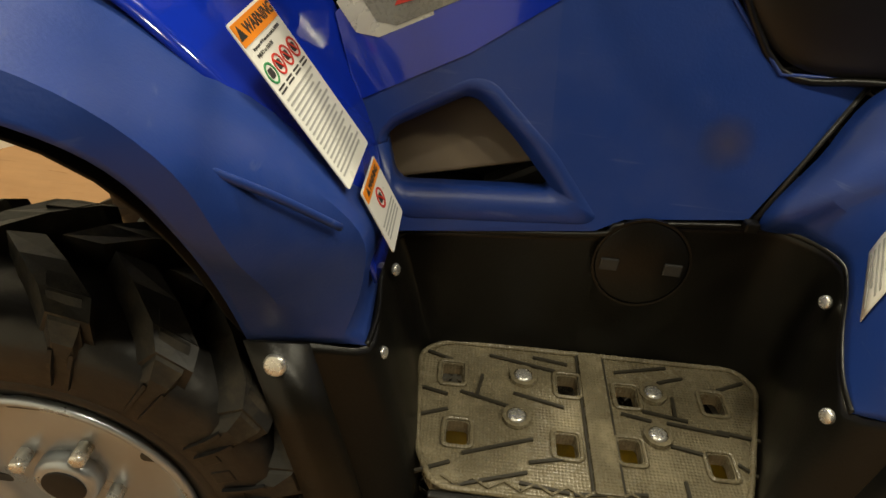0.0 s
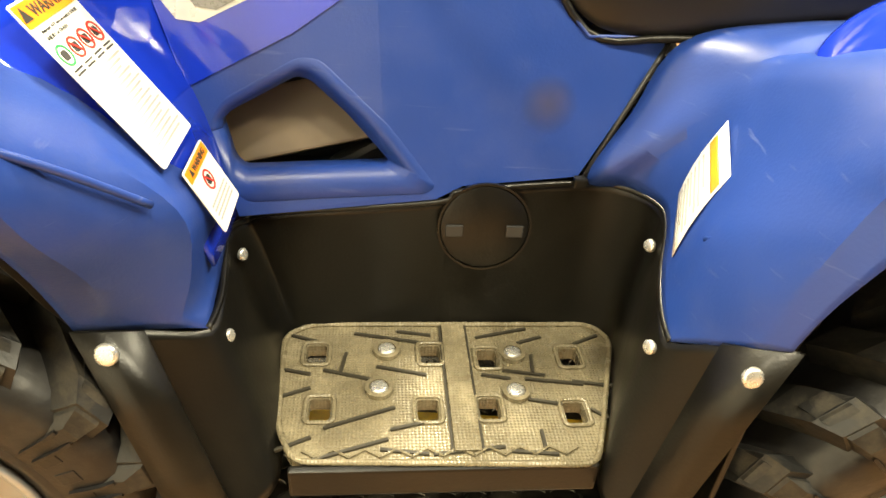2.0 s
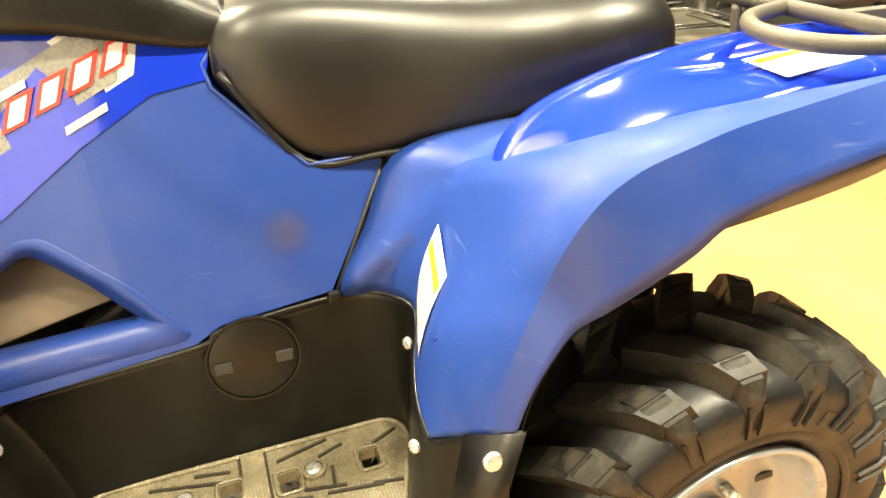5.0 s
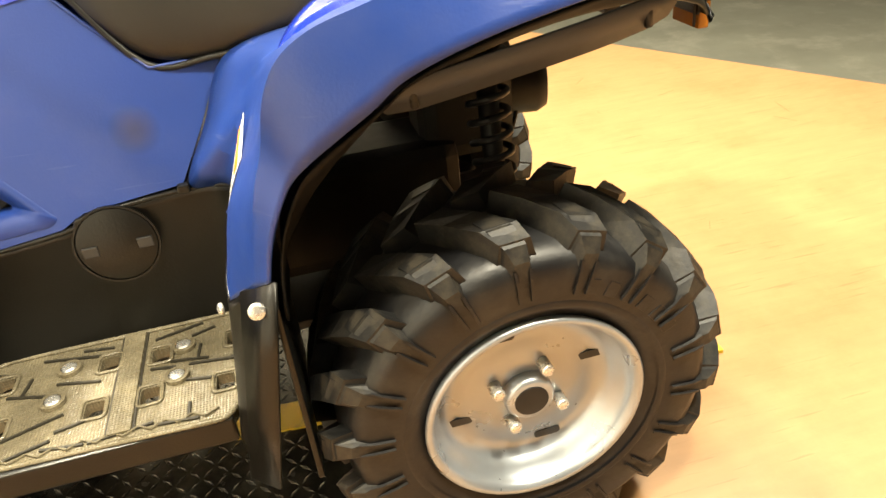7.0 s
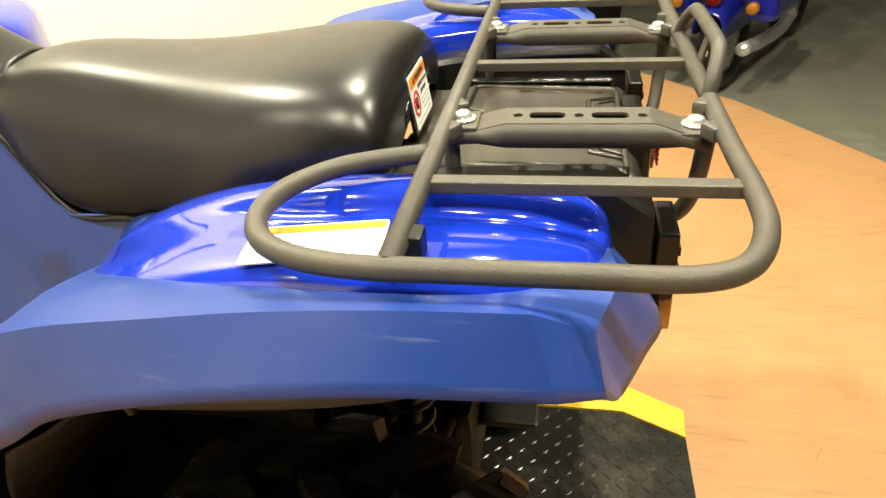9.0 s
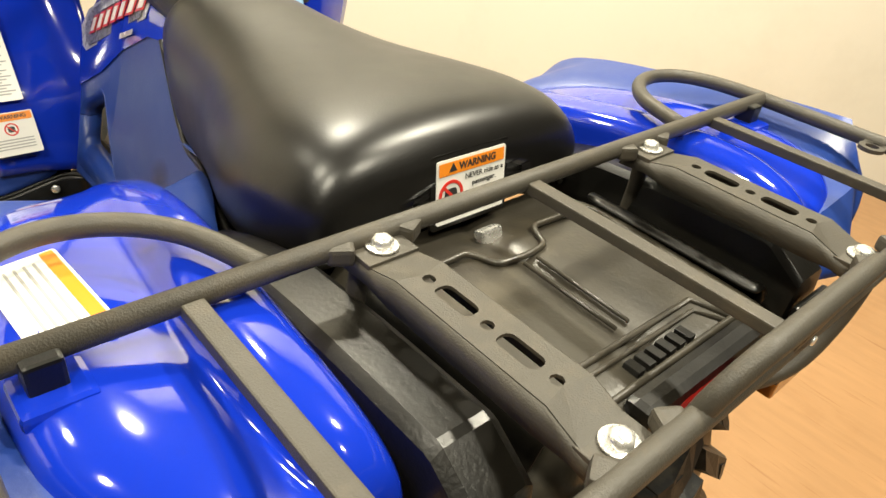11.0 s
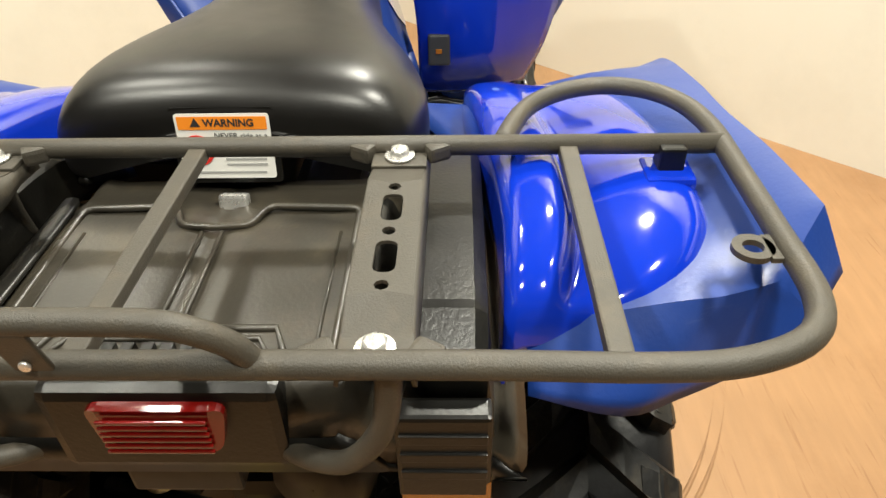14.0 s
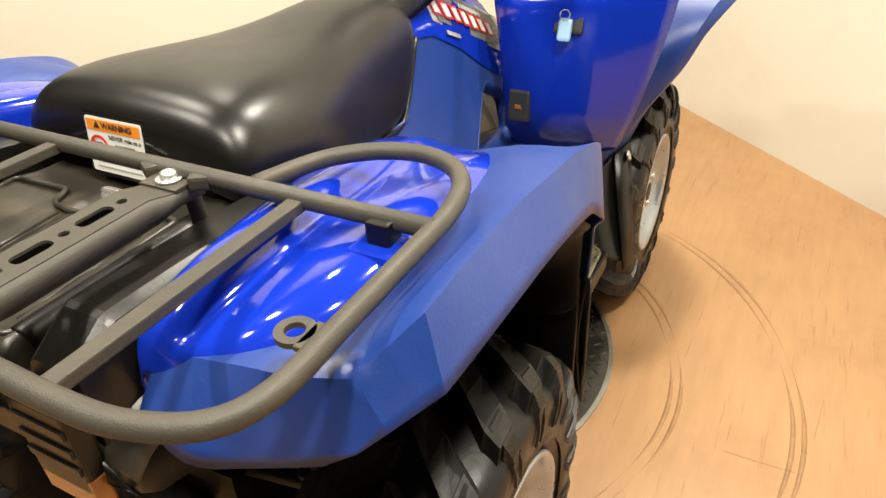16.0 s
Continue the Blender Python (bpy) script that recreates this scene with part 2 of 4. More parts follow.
def shell(name, rows_, material, parent=None, label="", solid=0.004, hard=(), n=5, sharp=26, hard_rows=()):
    """A moulded panel through stations of points: smooth along and across, with sharp creases at the hard columns and rows."""
    wide = []
    for row in rows_:
        cuts = sorted({0, len(row) - 1, *hard})
        line = []
        for a, c in zip(cuts, cuts[1:]):
            seg = smooth_path(row[a:c + 1], 4)
            line += seg if not line else seg[1:]
        wide.append(line)
    cols = []
    for j in range(len(wide[0])):
        col = [w[j] for w in wide]
        cuts = sorted({0, len(col) - 1, *hard_rows})
        line = []
        for a, c in zip(cuts, cuts[1:]):
            seg = smooth_path(col[a:c + 1], n)
            line += seg if not line else seg[1:]
        cols.append(line)
    v, f = grid([list(r) for r in zip(*cols)])
    me = mesh_of(name, v, f)
    me.set_sharp_from_angle(angle=radians(sharp))
    return put(name, me, material, parent, label, solid=solid, offset=0.0)


def tube_mesh(name, pts, r, seg=12, closed=False):
    pts = [Vector(p) for p in pts]
    rings = []
    up = None
    for i, p in enumerate(pts):
        a = pts[i - 1] if (i or closed) else pts[i]
        b = pts[(i + 1) % len(pts)] if (i < len(pts) - 1 or closed) else pts[i]
        d = (b - a).normalized()
        if up is None:
            up = Vector((0, 0, 1)) if abs(d.z) < 0.9 else Vector((1, 0, 0))
        s = d.cross(up).normalized()
        up = s.cross(d).normalized()
        rings.append([p + s * (r * math.cos(2 * math.pi * k / seg)) + up * (r * math.sin(2 * math.pi * k / seg)) for k in range(seg)])
    if closed:
        rings.append(rings[0])
    v, f = grid(rings, True)
    if not closed:
        f.append(tuple(range(seg))[::-1])
        n = len(rings) - 1
        f.append(tuple(n * seg + k for k in range(seg)))
    return mesh_of(name, v, f)


def tube(name, pts, r, material, parent=None, label="", seg=12, closed=False):
    return put(name, tube_mesh(name, pts, r, seg, closed), material, parent, label)


def revolve_mesh(name, profile, seg=48):
    """profile: (radius, y) pairs turned about the y axis."""
    rings = [[(r * math.cos(2 * math.pi * k / seg), y, r * math.sin(2 * math.pi * k / seg)) for k in range(seg)] for r, y in profile]
    v, f = grid(rings, True)
    return mesh_of(name, v, f)


def cyl_mesh(name, r, h, seg=16, bevel=0.0):
    """A disc or bolt head about the z axis, its top edge rounded."""
    b = min(bevel, r * 0.5, h * 0.5)
    prof = [(0.0001, 0), (r, 0), (r, h - b), (r - b * 0.3, h - b * 0.3), (r - b, h), (0.0001, h)]
    rings = [[(q * math.cos(2 * math.pi * k / seg), q * math.sin(2 * math.pi * k / seg), z) for k in range(seg)] for q, z in prof]
    v, f = grid(rings, True)
    return mesh_of(name, v, f)


def facing(centre, normal, turn=0.0):
    """A pose whose z axis points along normal."""
    q = Vector(normal).normalized().to_track_quat("Z", "Y").to_matrix().to_4x4()
    return Matrix.Translation(centre) @ q @ pose(0, 0, 0, 0, 0, turn)


def frame_of(centre, right, up):
    """A pose with x along right, y near up, z out."""
    x = Vector(right).normalized()
    z = x.cross(Vector(up)).normalized()
    y = z.cross(x)
    return Matrix.Translation(centre) @ Matrix((x, y, z)).transposed().to_4x4()


def bolt(parent, centre, normal, r=0.010, h=0.006, material=None, name="bolt", hexed=False):
    return put(name, cyl_mesh(name, r, h, 6 if hexed else 18, h * 0.6), material or CHROME, parent, "", facing(centre, normal))


def fill_mesh(name, loops, depth, fn=None):
    """A plate from 2D loops (the first outside, the rest holes), extruded down by depth; fn lifts (u, v, w) into space."""
    bm = bmesh.new()
    edges = []
    for lp in loops:
        vs = [bm.verts.new((u, v, 0)) for u, v in lp]
        edges += [bm.edges.new((vs[i], vs[(i + 1) % len(vs)])) for i in range(len(vs))]
    got = bmesh.ops.triangle_fill(bm, use_beauty=True, use_dissolve=False, edges=edges, normal=(0, 0, 1))
    faces = [g for g in got["geom"] if isinstance(g, bmesh.types.BMFace)]
    bmesh.ops.recalc_face_normals(bm, faces=faces)
    for f in faces:
        if f.normal.z < 0:
            f.normal_flip()
    ext = bmesh.ops.extrude_face_region(bm, geom=faces)
    moved = [g for g in ext["geom"] if isinstance(g, bmesh.types.BMVert)]
    bmesh.ops.translate(bm, verts=moved, vec=(0, 0, depth))
    bmesh.ops.translate(bm, verts=bm.verts[:], vec=(0, 0, -depth))
    bmesh.ops.recalc_face_normals(bm, faces=bm.faces[:])
    if fn:
        for v in bm.verts:
            v.co = fn(v.co.x, v.co.y, v.co.z)
    me = bpy.data.meshes.new(name)
    bm.to_mesh(me)
    bm.free()
    return me


def round_loop(pts, r, n=4):
    """Corners of a 2D loop rounded by about r."""
    out = []
    for i, p in enumerate(pts):
        p = Vector(p)
        a, b = Vector(pts[i - 1]), Vector(pts[(i + 1) % len(pts)])
        q = min(r, (a - p).length * 0.45, (b - p).length * 0.45)
        s, e = p + (a - p).normalized() * q, p + (b - p).normalized() * q
        for k in range(n + 1):
            t = k / n
            out.append(tuple(s * (1 - t) ** 2 + p * 2 * t * (1 - t) + e * t * t))
    return out


def slab(name, size, material, parent, m, th=0.0012, r=0.004, label=""):
    """A thin rounded sheet, x by y, lying in the pose m."""
    w, h = size[0] / 2, size[1] / 2
    return put(name, fill_mesh(name, [round_loop([(-w, -h), (w, -h), (w, h), (-w, h)], r)], th), material, parent, label, m @ Matrix.Translation((0, 0, th)))


def lettering(text, height, material, parent, m, bold=0.0):
    c = bpy.data.curves.new("lettering", "FONT")
    c.body, c.size, c.align_x, c.align_y, c.extrude, c.offset = text, height, "CENTER", "CENTER", 0.0002, bold
    c.materials.append(material)
    ob = new("lettering", c)
    ob.matrix_world = m
    ob.parent = parent
    ob.matrix_parent_inverse = parent.matrix_basis.inverted()
    return ob


def ring_mesh(name, r, w, th, seg=28):
    prof = [(r - w, 0), (r - w, th), (r, th), (r, 0), (r - w, 0)]
    rings = [[(q * math.cos(2 * math.pi * k / seg), q * math.sin(2 * math.pi * k / seg), z) for k in range(seg)] for q, z in prof]
    v, f = grid(rings, True)
    return mesh_of(name, v, f, False)


# ---------- the showroom ----------
def setting():
    fl = put("floor", mesh_of("floor", *grid([[(-9, -9, -0.45), (-9, 7.6, -0.45)], [(9, -9, -0.45), (9, 7.6, -0.45)]]), False), CONCRETE)
    tagged(fl, "stained grey concrete showroom floor", "floor", kind="structure")
    # the plywood stage
    st = put("stage_floor", fill_mesh("stage_floor", [STAGE], 0.44), WOOD, m=pose(0, 0, 0))
    tagged(st, "orange varnished plywood stage floor with tyre marks", "floor", kind="structure")
    for cx, cy, r in ((-.08, -.06, .69), (-.08, -.06, .715), (-.08, -.06, .975), (-.08, -.06, 1.0)):
        arc = [[(q * math.cos(t_), q * math.sin(t_), .0004) for q in (r - .006, r + .006 * math.sin(9 * t_))] for t_ in [.30 + k * .04 for k in range(62)]]
        surface("tyre_mark", [[(x + cx, y + cy, z) for x, y, z in row] for row in arc], SCUFF, st, "", solid=.0002, sub=0)
    for k in range(26):
        x, y = random.uniform(-2.2, 2.4), random.uniform(-1.6, 2.6)
        if y < 2.2 + .9 * x and y + 1.6 * x < 5:
            box("floor_scratch", (x, y, .0002), (random.uniform(.03, .16), .003, .0006), SCUFF, st, "", 0, (0, 0, random.uniform(0, 180)))
    # diagonal wall behind the stage
    a, b = Vector((-4.6, -2.36)), Vector((0.95, 3.53))
    d = (b - a).normalized()
    mid = (a + b) / 2
    ang = math.degrees(math.atan2(d.y, d.x))
    w = box("wall_north", (mid.x - d.y * 0.06, mid.y + d.x * 0.06, 1.58), ((b - a).length, 0.12, 3.2), WALLP, bevel=0.004, rot=(0, 0, ang))
    tagged(w, "plain cream painted showroom wall behind the stage", "wall", kind="structure")
    # second cream wall at right angles, on the far side of the stage
    a, b = Vector((-2.80, -.42)), Vector((-.45, -2.652))
    d, mid = (b - a).normalized(), (a + b) / 2
    w2 = box("wall_southwest", (mid.x + d.y * 0.06, mid.y - d.x * 0.06, 1.58), ((b - a).length, 0.12, 3.2), WALLP, bevel=0.004, rot=(0, 0, math.degrees(math.atan2(d.y, d.x))))
    tagged(w2, "plain cream painted showroom wall beside the stage", "wall", kind="structure")
    # outer walls added to close the room, grey to limit bounce light
    for nm, c, s in (("wall_west", (-9.06, -.7, 1.4), (0.12, 16.6, 3.7)), ("wall_east", (9.06, -.7, 1.4), (0.12, 16.6, 3.7)),
                     ("wall_south", (0, -9.06, 1.4), (18, 0.12, 3.7)), ("wall_back", (0, 7.66, 1.4), (18, 0.12, 3.7))):
        tagged(box(nm, c, s, WALL2, bevel=0), "plain grey painted showroom wall", "wall", kind="structure")
    # unseen ceiling, added dark so that it reflects little
    ce = box("ceiling", (0, -.7, 3.3), (18.2, 17, 0.1), CEIL, bevel=0)
    tagged(ce, "unseen showroom ceiling, dark grey to cut bounce light", "ceiling", kind="structure")
    for lx, ly, lw in LAMPS:
        fx = put("ceiling_lamp", revolve_mesh("ceiling_lamp", [(0.0001, 0.08), (0.10, 0.08), (0.10, 0.0), (0.088, 0.0), (0.086, 0.05), (0.0001, 0.05)], 24), CHROME,
                 None, "", pose(lx, ly, 3.17, 90, 0, 0))
        tagged(fx, "round recessed metal ceiling spotlight", "ceiling light", group="ceiling spotlights")


STAGE = [(-6, -6), (3.6, -6), (3.6, -0.5), (1.74, 2.53), (0.95, 3.40), (-6, 3.40)]


# ---------- the quad bike ----------
def empty(name, loc=(0, 0, 0)):
    e = new(name)
    e.location = loc
    e.empty_display_size = 0.1
    return e


QUAD = empty("quad_bike")
tagged(QUAD, "blue and black four-wheeled quad bike parked on a turntable", "quad bike")


def flip(rows_, s):
    return [[(x, s * y, z) for x, y, z in row] for row in rows_]


def rear_fender(s):
    # stations round the arch: seat or footwell line, face, shoulder, crease, lower edge
    rows_ = [
        [(.262, .411, .561), (.278, .438, .582), (.295, .466, .604), (.306, .486, .620), (.325, .507, .635)],
        [(.262, .375, .575), (.279, .408, .628), (.303, .462, .664), (.320, .490, .690), (.335, .511, .676)],
        [(.274, .325, .595), (.288, .376, .672), (.318, .452, .718), (.334, .494, .745), (.350, .516, .716)],
        [(.297, .265, .612), (.303, .332, .692), (.335, .440, .755), (.352, .496, .792), (.372, .522, .757)],
        [(.300, .225, .622), (.320, .290, .718), (.349, .425, .782), (.366, .514, .850), (.396, .537, .784)],
        [(.265, .180, .623), (.330, .255, .738), (.363, .420, .812), (.388, .524, .890), (.428, .546, .808)],
        [(.218, .170, .630), (.340, .235, .766), (.378, .410, .840), (.422, .527, .913), (.468, .551, .834)],
        [(.265, .152, .715), (.354, .225, .792), (.402, .420, .874), (.468, .528, .927), (.500, .550, .856)],
        [(.313, .138, .802), (.380, .240, .822), (.440, .430, .900), (.519, .526, .938), (.545, .554, .875)],
        [(.420, .165, .838), (.460, .330, .864), (.510, .440, .920), (.600, .527, .950), (.612, .559, .895)],
        [(.560, .220, .862), (.580, .380, .897), (.620, .460, .934), (.690, .526, .961), (.702, .562, .913)],
        [(.700, .260, .880), (.720, .420, .914), (.740, .474, .943), (.790, .532, .973), (.802, .565, .927)],
        [(.840, .280, .890), (.850, .430, .928), (.860, .482, .949), (.893, .536, .979), (.912, .559, .926)],
        [(.948, .300, .900), (.957, .409, .933), (.950, .452, .934), (.935, .498, .937), (.945, .530, .905)],
        [(.985, .300, .858), (1.003, .371, .855), (.985, .420, .855), (.962, .478, .862), (.955, .507, .882)],
    ]
    f = shell("rear_fender", flip(rows_, s), MATTE, QUAD, "matte blue plastic rear fender with scuffs", hard=(3,), hard_rows=(12, 13), sharp=22)
    # raised gloss top with an inner ridge, a valley and an outer dome
    g = []
    for x, y0, y1, z in ((.378, .335, .374, .812), (.398, .268, .402, .842), (.45, .248, .430, .884), (.55, .252, .452, .922), (.66, .262, .464, .944), (.76, .273, .470, .954),
                         (.85, .279, .468, .954), (.90, .279, .450, .946), (.932, .279, .424, .934), (.952, .279, .404, .914), (.960, .280, .398, .880)):
        w = y1 - y0
        dip = 0.014 if .6 < x < .94 else 0.0
        g.append([(x, y0, z - .055), (x, y0 + .03 * w, z - .008), (x, y0 + .10 * w, z + .004), (x, y0 + .28 * w, z + .008), (x, y0 + .38 * w, z + .004 - dip), (x, y0 + .50 * w, z + .002 - dip * .6),
                  (x, y0 + .75 * w, z + .002), (x, y0 + .92 * w, z - .004), (x, y1, z - .024)])
    shell("fender_top", flip(g, s), BLUE, QUAD, "glossy blue painted fender top", solid=0.004, hard=(1,), sharp=50)
    # black tab that carries the rack
    box("rack_tab", (.794, s * .440, .970), (.024, .024, .026), BLACK, QUAD, "", 0.003)
    box("tab_base", (.800, s * .438, .953), (.044, .046, .016), BLUE, QUAD, "", 0.005)
    # moulded rib on the leg
    tube("fender_rib", smooth_path([(.286, s * .371, .668), (.310, s * .412, .706), (.344, s * .447, .756)], 5), 0.003, MATTE, f)
    # near-black sheet under the arch, its colour stands in for the shade there
    lin = [[(row[4][0] + .012, row[4][1] * .975, row[4][2] - .006), ((row[4][0] + row[1][0]) / 2 + .03, (row[4][1] + row[1][1]) / 2, row[1][2] - .03), (row[1][0] + .06, row[1][1] * .7, row[1][2] - .06)] for row in rows_[:12]]
    shell("inner_liner", flip(lin, s), ARCH_SHADE, QUAD, "", solid=0.003)
    # grey splash guard hanging inside the arch with its clips
    guard = [[(x, y, z), (x + .01, y - .03, z - .045)] for x, y, z in ((.47, .50, .835), (.56, .505, .85), (.66, .515, .868), (.76, .515, .885), (.84, .49, .893))]
    gd = surface("splash_guard", flip(guard, s), GUARD, QUAD, "grey plastic splash guard inside the arch", solid=.003, sub=1)
    for x, z in ((.52, .835), (.80, .88)):
        tube("guard_clip", [(x, s * .488, z), (x + .004, s * .484, z - .03)], .005, DARK, gd, "", 8)


def front_fender(s):
    rows_ = [
        [(-.242, .352, .529), (-.270, .364, .541), (-.315, .383, .556), (-.357, .403, .573)],
        [(-.246, .20, .560), (-.250, .352, .612), (-.318, .428, .652), (-.361, .440, .662)],
        [(-.246, .25, .635), (-.248, .362, .688), (-.332, .480, .735), (-.368, .482, .745)],
        [(-.282, .20, .710), (-.280, .400, .778), (-.352, .515, .826), (-.400, .510, .820)],
        [(-.326, .19, .800), (-.335, .415, .852), (-.400, .545, .890), (-.452, .540, .866)],
        [(-.378, .18, .880), (-.400, .430, .908), (-.480, .570, .928), (-.530, .565, .895)],
        [(-.46, .18, .945), (-.53, .44, .950), (-.60, .58, .938), (-.64, .575, .895)],
        [(-.62, .18, .98), (-.70, .44, .955), (-.75, .58, .925), (-.77, .575, .875)],
        [(-.80, .18, .96), (-.86, .40, .90), (-.90, .48, .84), (-.90, .49, .78)],
    ]
    lean = lambda z: -max(0, z - .68) * (.42 if s < 0 else .12)
    for k, row in enumerate(rows_):
        row[0] = (row[0][0] + lean(row[0][2]), *row[0][1:])
        row[1] = (row[1][0] + lean(row[1][2]) * .9, *row[1][1:])
        out = (0, 0, .05, .075, .085, .085, .085, .085, .03)[k]
        row[3] = tuple(q + out * (e - q) for q, e in zip(row[3], (-.162, .906, 1.065)))
    tube("fender_fold", smooth_path([(-.352, s * .485, .818), (-.305, s * .445, .772), (-.262, s * .392, .712)], 5), .004, MATTE, QUAD)
    shell("front_fender", flip(rows_, s), MATTE, QUAD, "matte blue plastic front fender", hard=(1, 2))
    g = [[(x - .004, y0 - .03, z - .01), (x - .004 + lean(z) * .8, y0 + .03, z), (x + lean(z), (y0 + y1) / 2, z + .01), (x - .004 + lean(z), y1, z + .012)] for x, y0, y1, z in
         ((-.236, .160, .30, .565), (-.268, .125, .33, .69), (-.312, .105, .36, .80), (-.362, .10, .37, .885), (-.44, .10, .38, .955), (-.60, .10, .36, 1.0))]
    if s > 0:
        # the dash panel beside the tank stands further back on the key side
        g = [[(-.235, .150, .575), (-.215, .22, .580), (-.215, .33, .590), (-.24, .40, .60)], [(-.175, .150, .66), (-.160, .21, .66), (-.165, .34, .68), (-.215, .44, .70)], [(-.165, .150, .76), (-.150, .20, .76), (-.155, .35, .78), (-.22, .47, .81)],
             [(-.165, .140, .86), (-.152, .20, .86), (-.158, .35, .88), (-.23, .49, .90)], [(-.19, .12, .95), (-.175, .20, .95), (-.185, .35, .97), (-.26, .50, .98)], [(-.32, .10, 1.02), (-.32, .20, 1.03), (-.33, .35, 1.03), (-.38, .50, 1.02)]]
    shell("fender_panel", flip(g, s), BLUE, QUAD, "glossy blue inner fender panel", solid=0.004)
    # the same shade-coloured sheet inside the front arch
    lin = [[(row[3][0] - .012, row[3][1] * .98, row[3][2] - .01), ((row[3][0] + row[0][0]) / 2 - .04, .33, row[1][2] - .06), (row[0][0] - .06, .16, row[0][2] - .04)] for row in rows_[:7]]
    surface("inner_liner", flip(lin, s), ARCH_SHADE, QUAD, "", solid=0.003, sub=1)


def footwell(s):
    # curtain from the trim line down to the board, front flap to rear flap
    top = [(-.357, .404, .572), (-.30, .380, .552), (-.242, .352, .529), (-.237, .30, .533), (-.243, .23, .545), (-.245, .184, .550), (-.229, .152, .546), (-.19, .158, .562), (.020, .172, .590), (.055, .170, .607),
           (.208, .165, .620), (.265, .180, .623), (.300, .225, .622), (.297, .265, .612), (.274, .325, .595), (.262, .375, .575), (.262, .411, .561), (.290, .456, .598), (.330, .510, .637)]
    bot = [(-.262, .465, .30), (-.225, .452, .31), (-.178, .425, .335), (-.170, .38, .350), (-.176, .30, .356), (-.184, .23, .358), (-.178, .18, .360), (-.15, .170, .362), (.02, .160, .362), (.055, .160, .362),
           (.20, .160, .362), (.262, .165, .362), (.292, .19, .360), (.286, .25, .358), (.252, .35, .355), (.232, .40, .345), (.222, .430, .335), (.238, .468, .31), (.262, .498, .30)]
    rows_ = []
    for k in range(6):
        t = k / 5
        bulge = 0.012 * math.sin(math.pi * t)
        rows_.append([tuple(a + (b - a) * t - (bulge if i == 1 else 0) for i, (a, b) in enumerate(zip(p, q))) for p, q in zip(top, bot)])
    w = shell("footwell", flip(rows_, s), BLACK, QUAD, "black moulded plastic footwell", n=3, sharp=40)
    tube("trim_edge", smooth_path([(x, s * y, z) for x, y, z in top[2:17]], 5), 0.0042, BLACK, w)
    # flat outer flaps with their bolts
    for pts in ([(-.359, .408, .573), (-.296, .386, .556), (-.205, .458, .30), (-.264, .470, .29)], [(.332, .514, .638), (.285, .462, .604), (.226, .476, .30), (.264, .502, .29)]):
        a, b, c, d = [Vector((x, s * y, z)) for x, y, z in pts]
        surface("mud_flap", [[tuple(a + (b - a) * u + ((d + (c - d) * u) - (a + (b - a) * u)) * v) for u in (0, .5, 1)] for v in (0, .33, .66, 1)], BLACK, w, "", solid=0.005, sub=0)
    bolt(QUAD, (-.326, s * .412, .548), Vector((-.15, s * .9, .35)), .0125, .007)
    bolt(QUAD, (.301, s * .500, .596), Vector((0, s, .3)), .011, .006)
    for c in ((-.228, .212, .532), (-.227, .332, .501)):
        bolt(QUAD, (c[0], s * c[1], c[2]), (1, s * .4, .2), .0085, .006, name="rivet")
    for c in ((.287, .257, .583), (.247, .402, .545)):
        bolt(QUAD, (c[0], s * c[1], c[2]), (-1, s * .4, .2), .0085, .006, name="rivet")
    # round cover in the back wall
    cv = put("round_cover", cyl_mesh("round_cover", .060, .004, 40, .002), BLACK, QUAD, "round black access cover", facing((.088, s * .176, .556), (0, s, .12)))
    put("cover_rim", ring_mesh("cover_rim", .064, .003, .005, 40), BLACK, cv, "", facing((.088, s * .176, .556), (0, s, .12)))
    # finger recesses: black blocks paint their shade, nothing is hollowed out
    for dx in (-.041, .041):
        box("grip", (.088 + dx, s * .181, .552), (.024, .004, .018), INK_AND_SHADE, cv, "", .002)
    # small step trim at the top
    box("trim_clip", (.208, s * .174, .626), (.018, .014, .014), BLACK, w, "", .003)
    box("inner_guard", (.322, s * .350, .455), (.008, .29, .35), BLACK, w, "", .003)
    board(s)


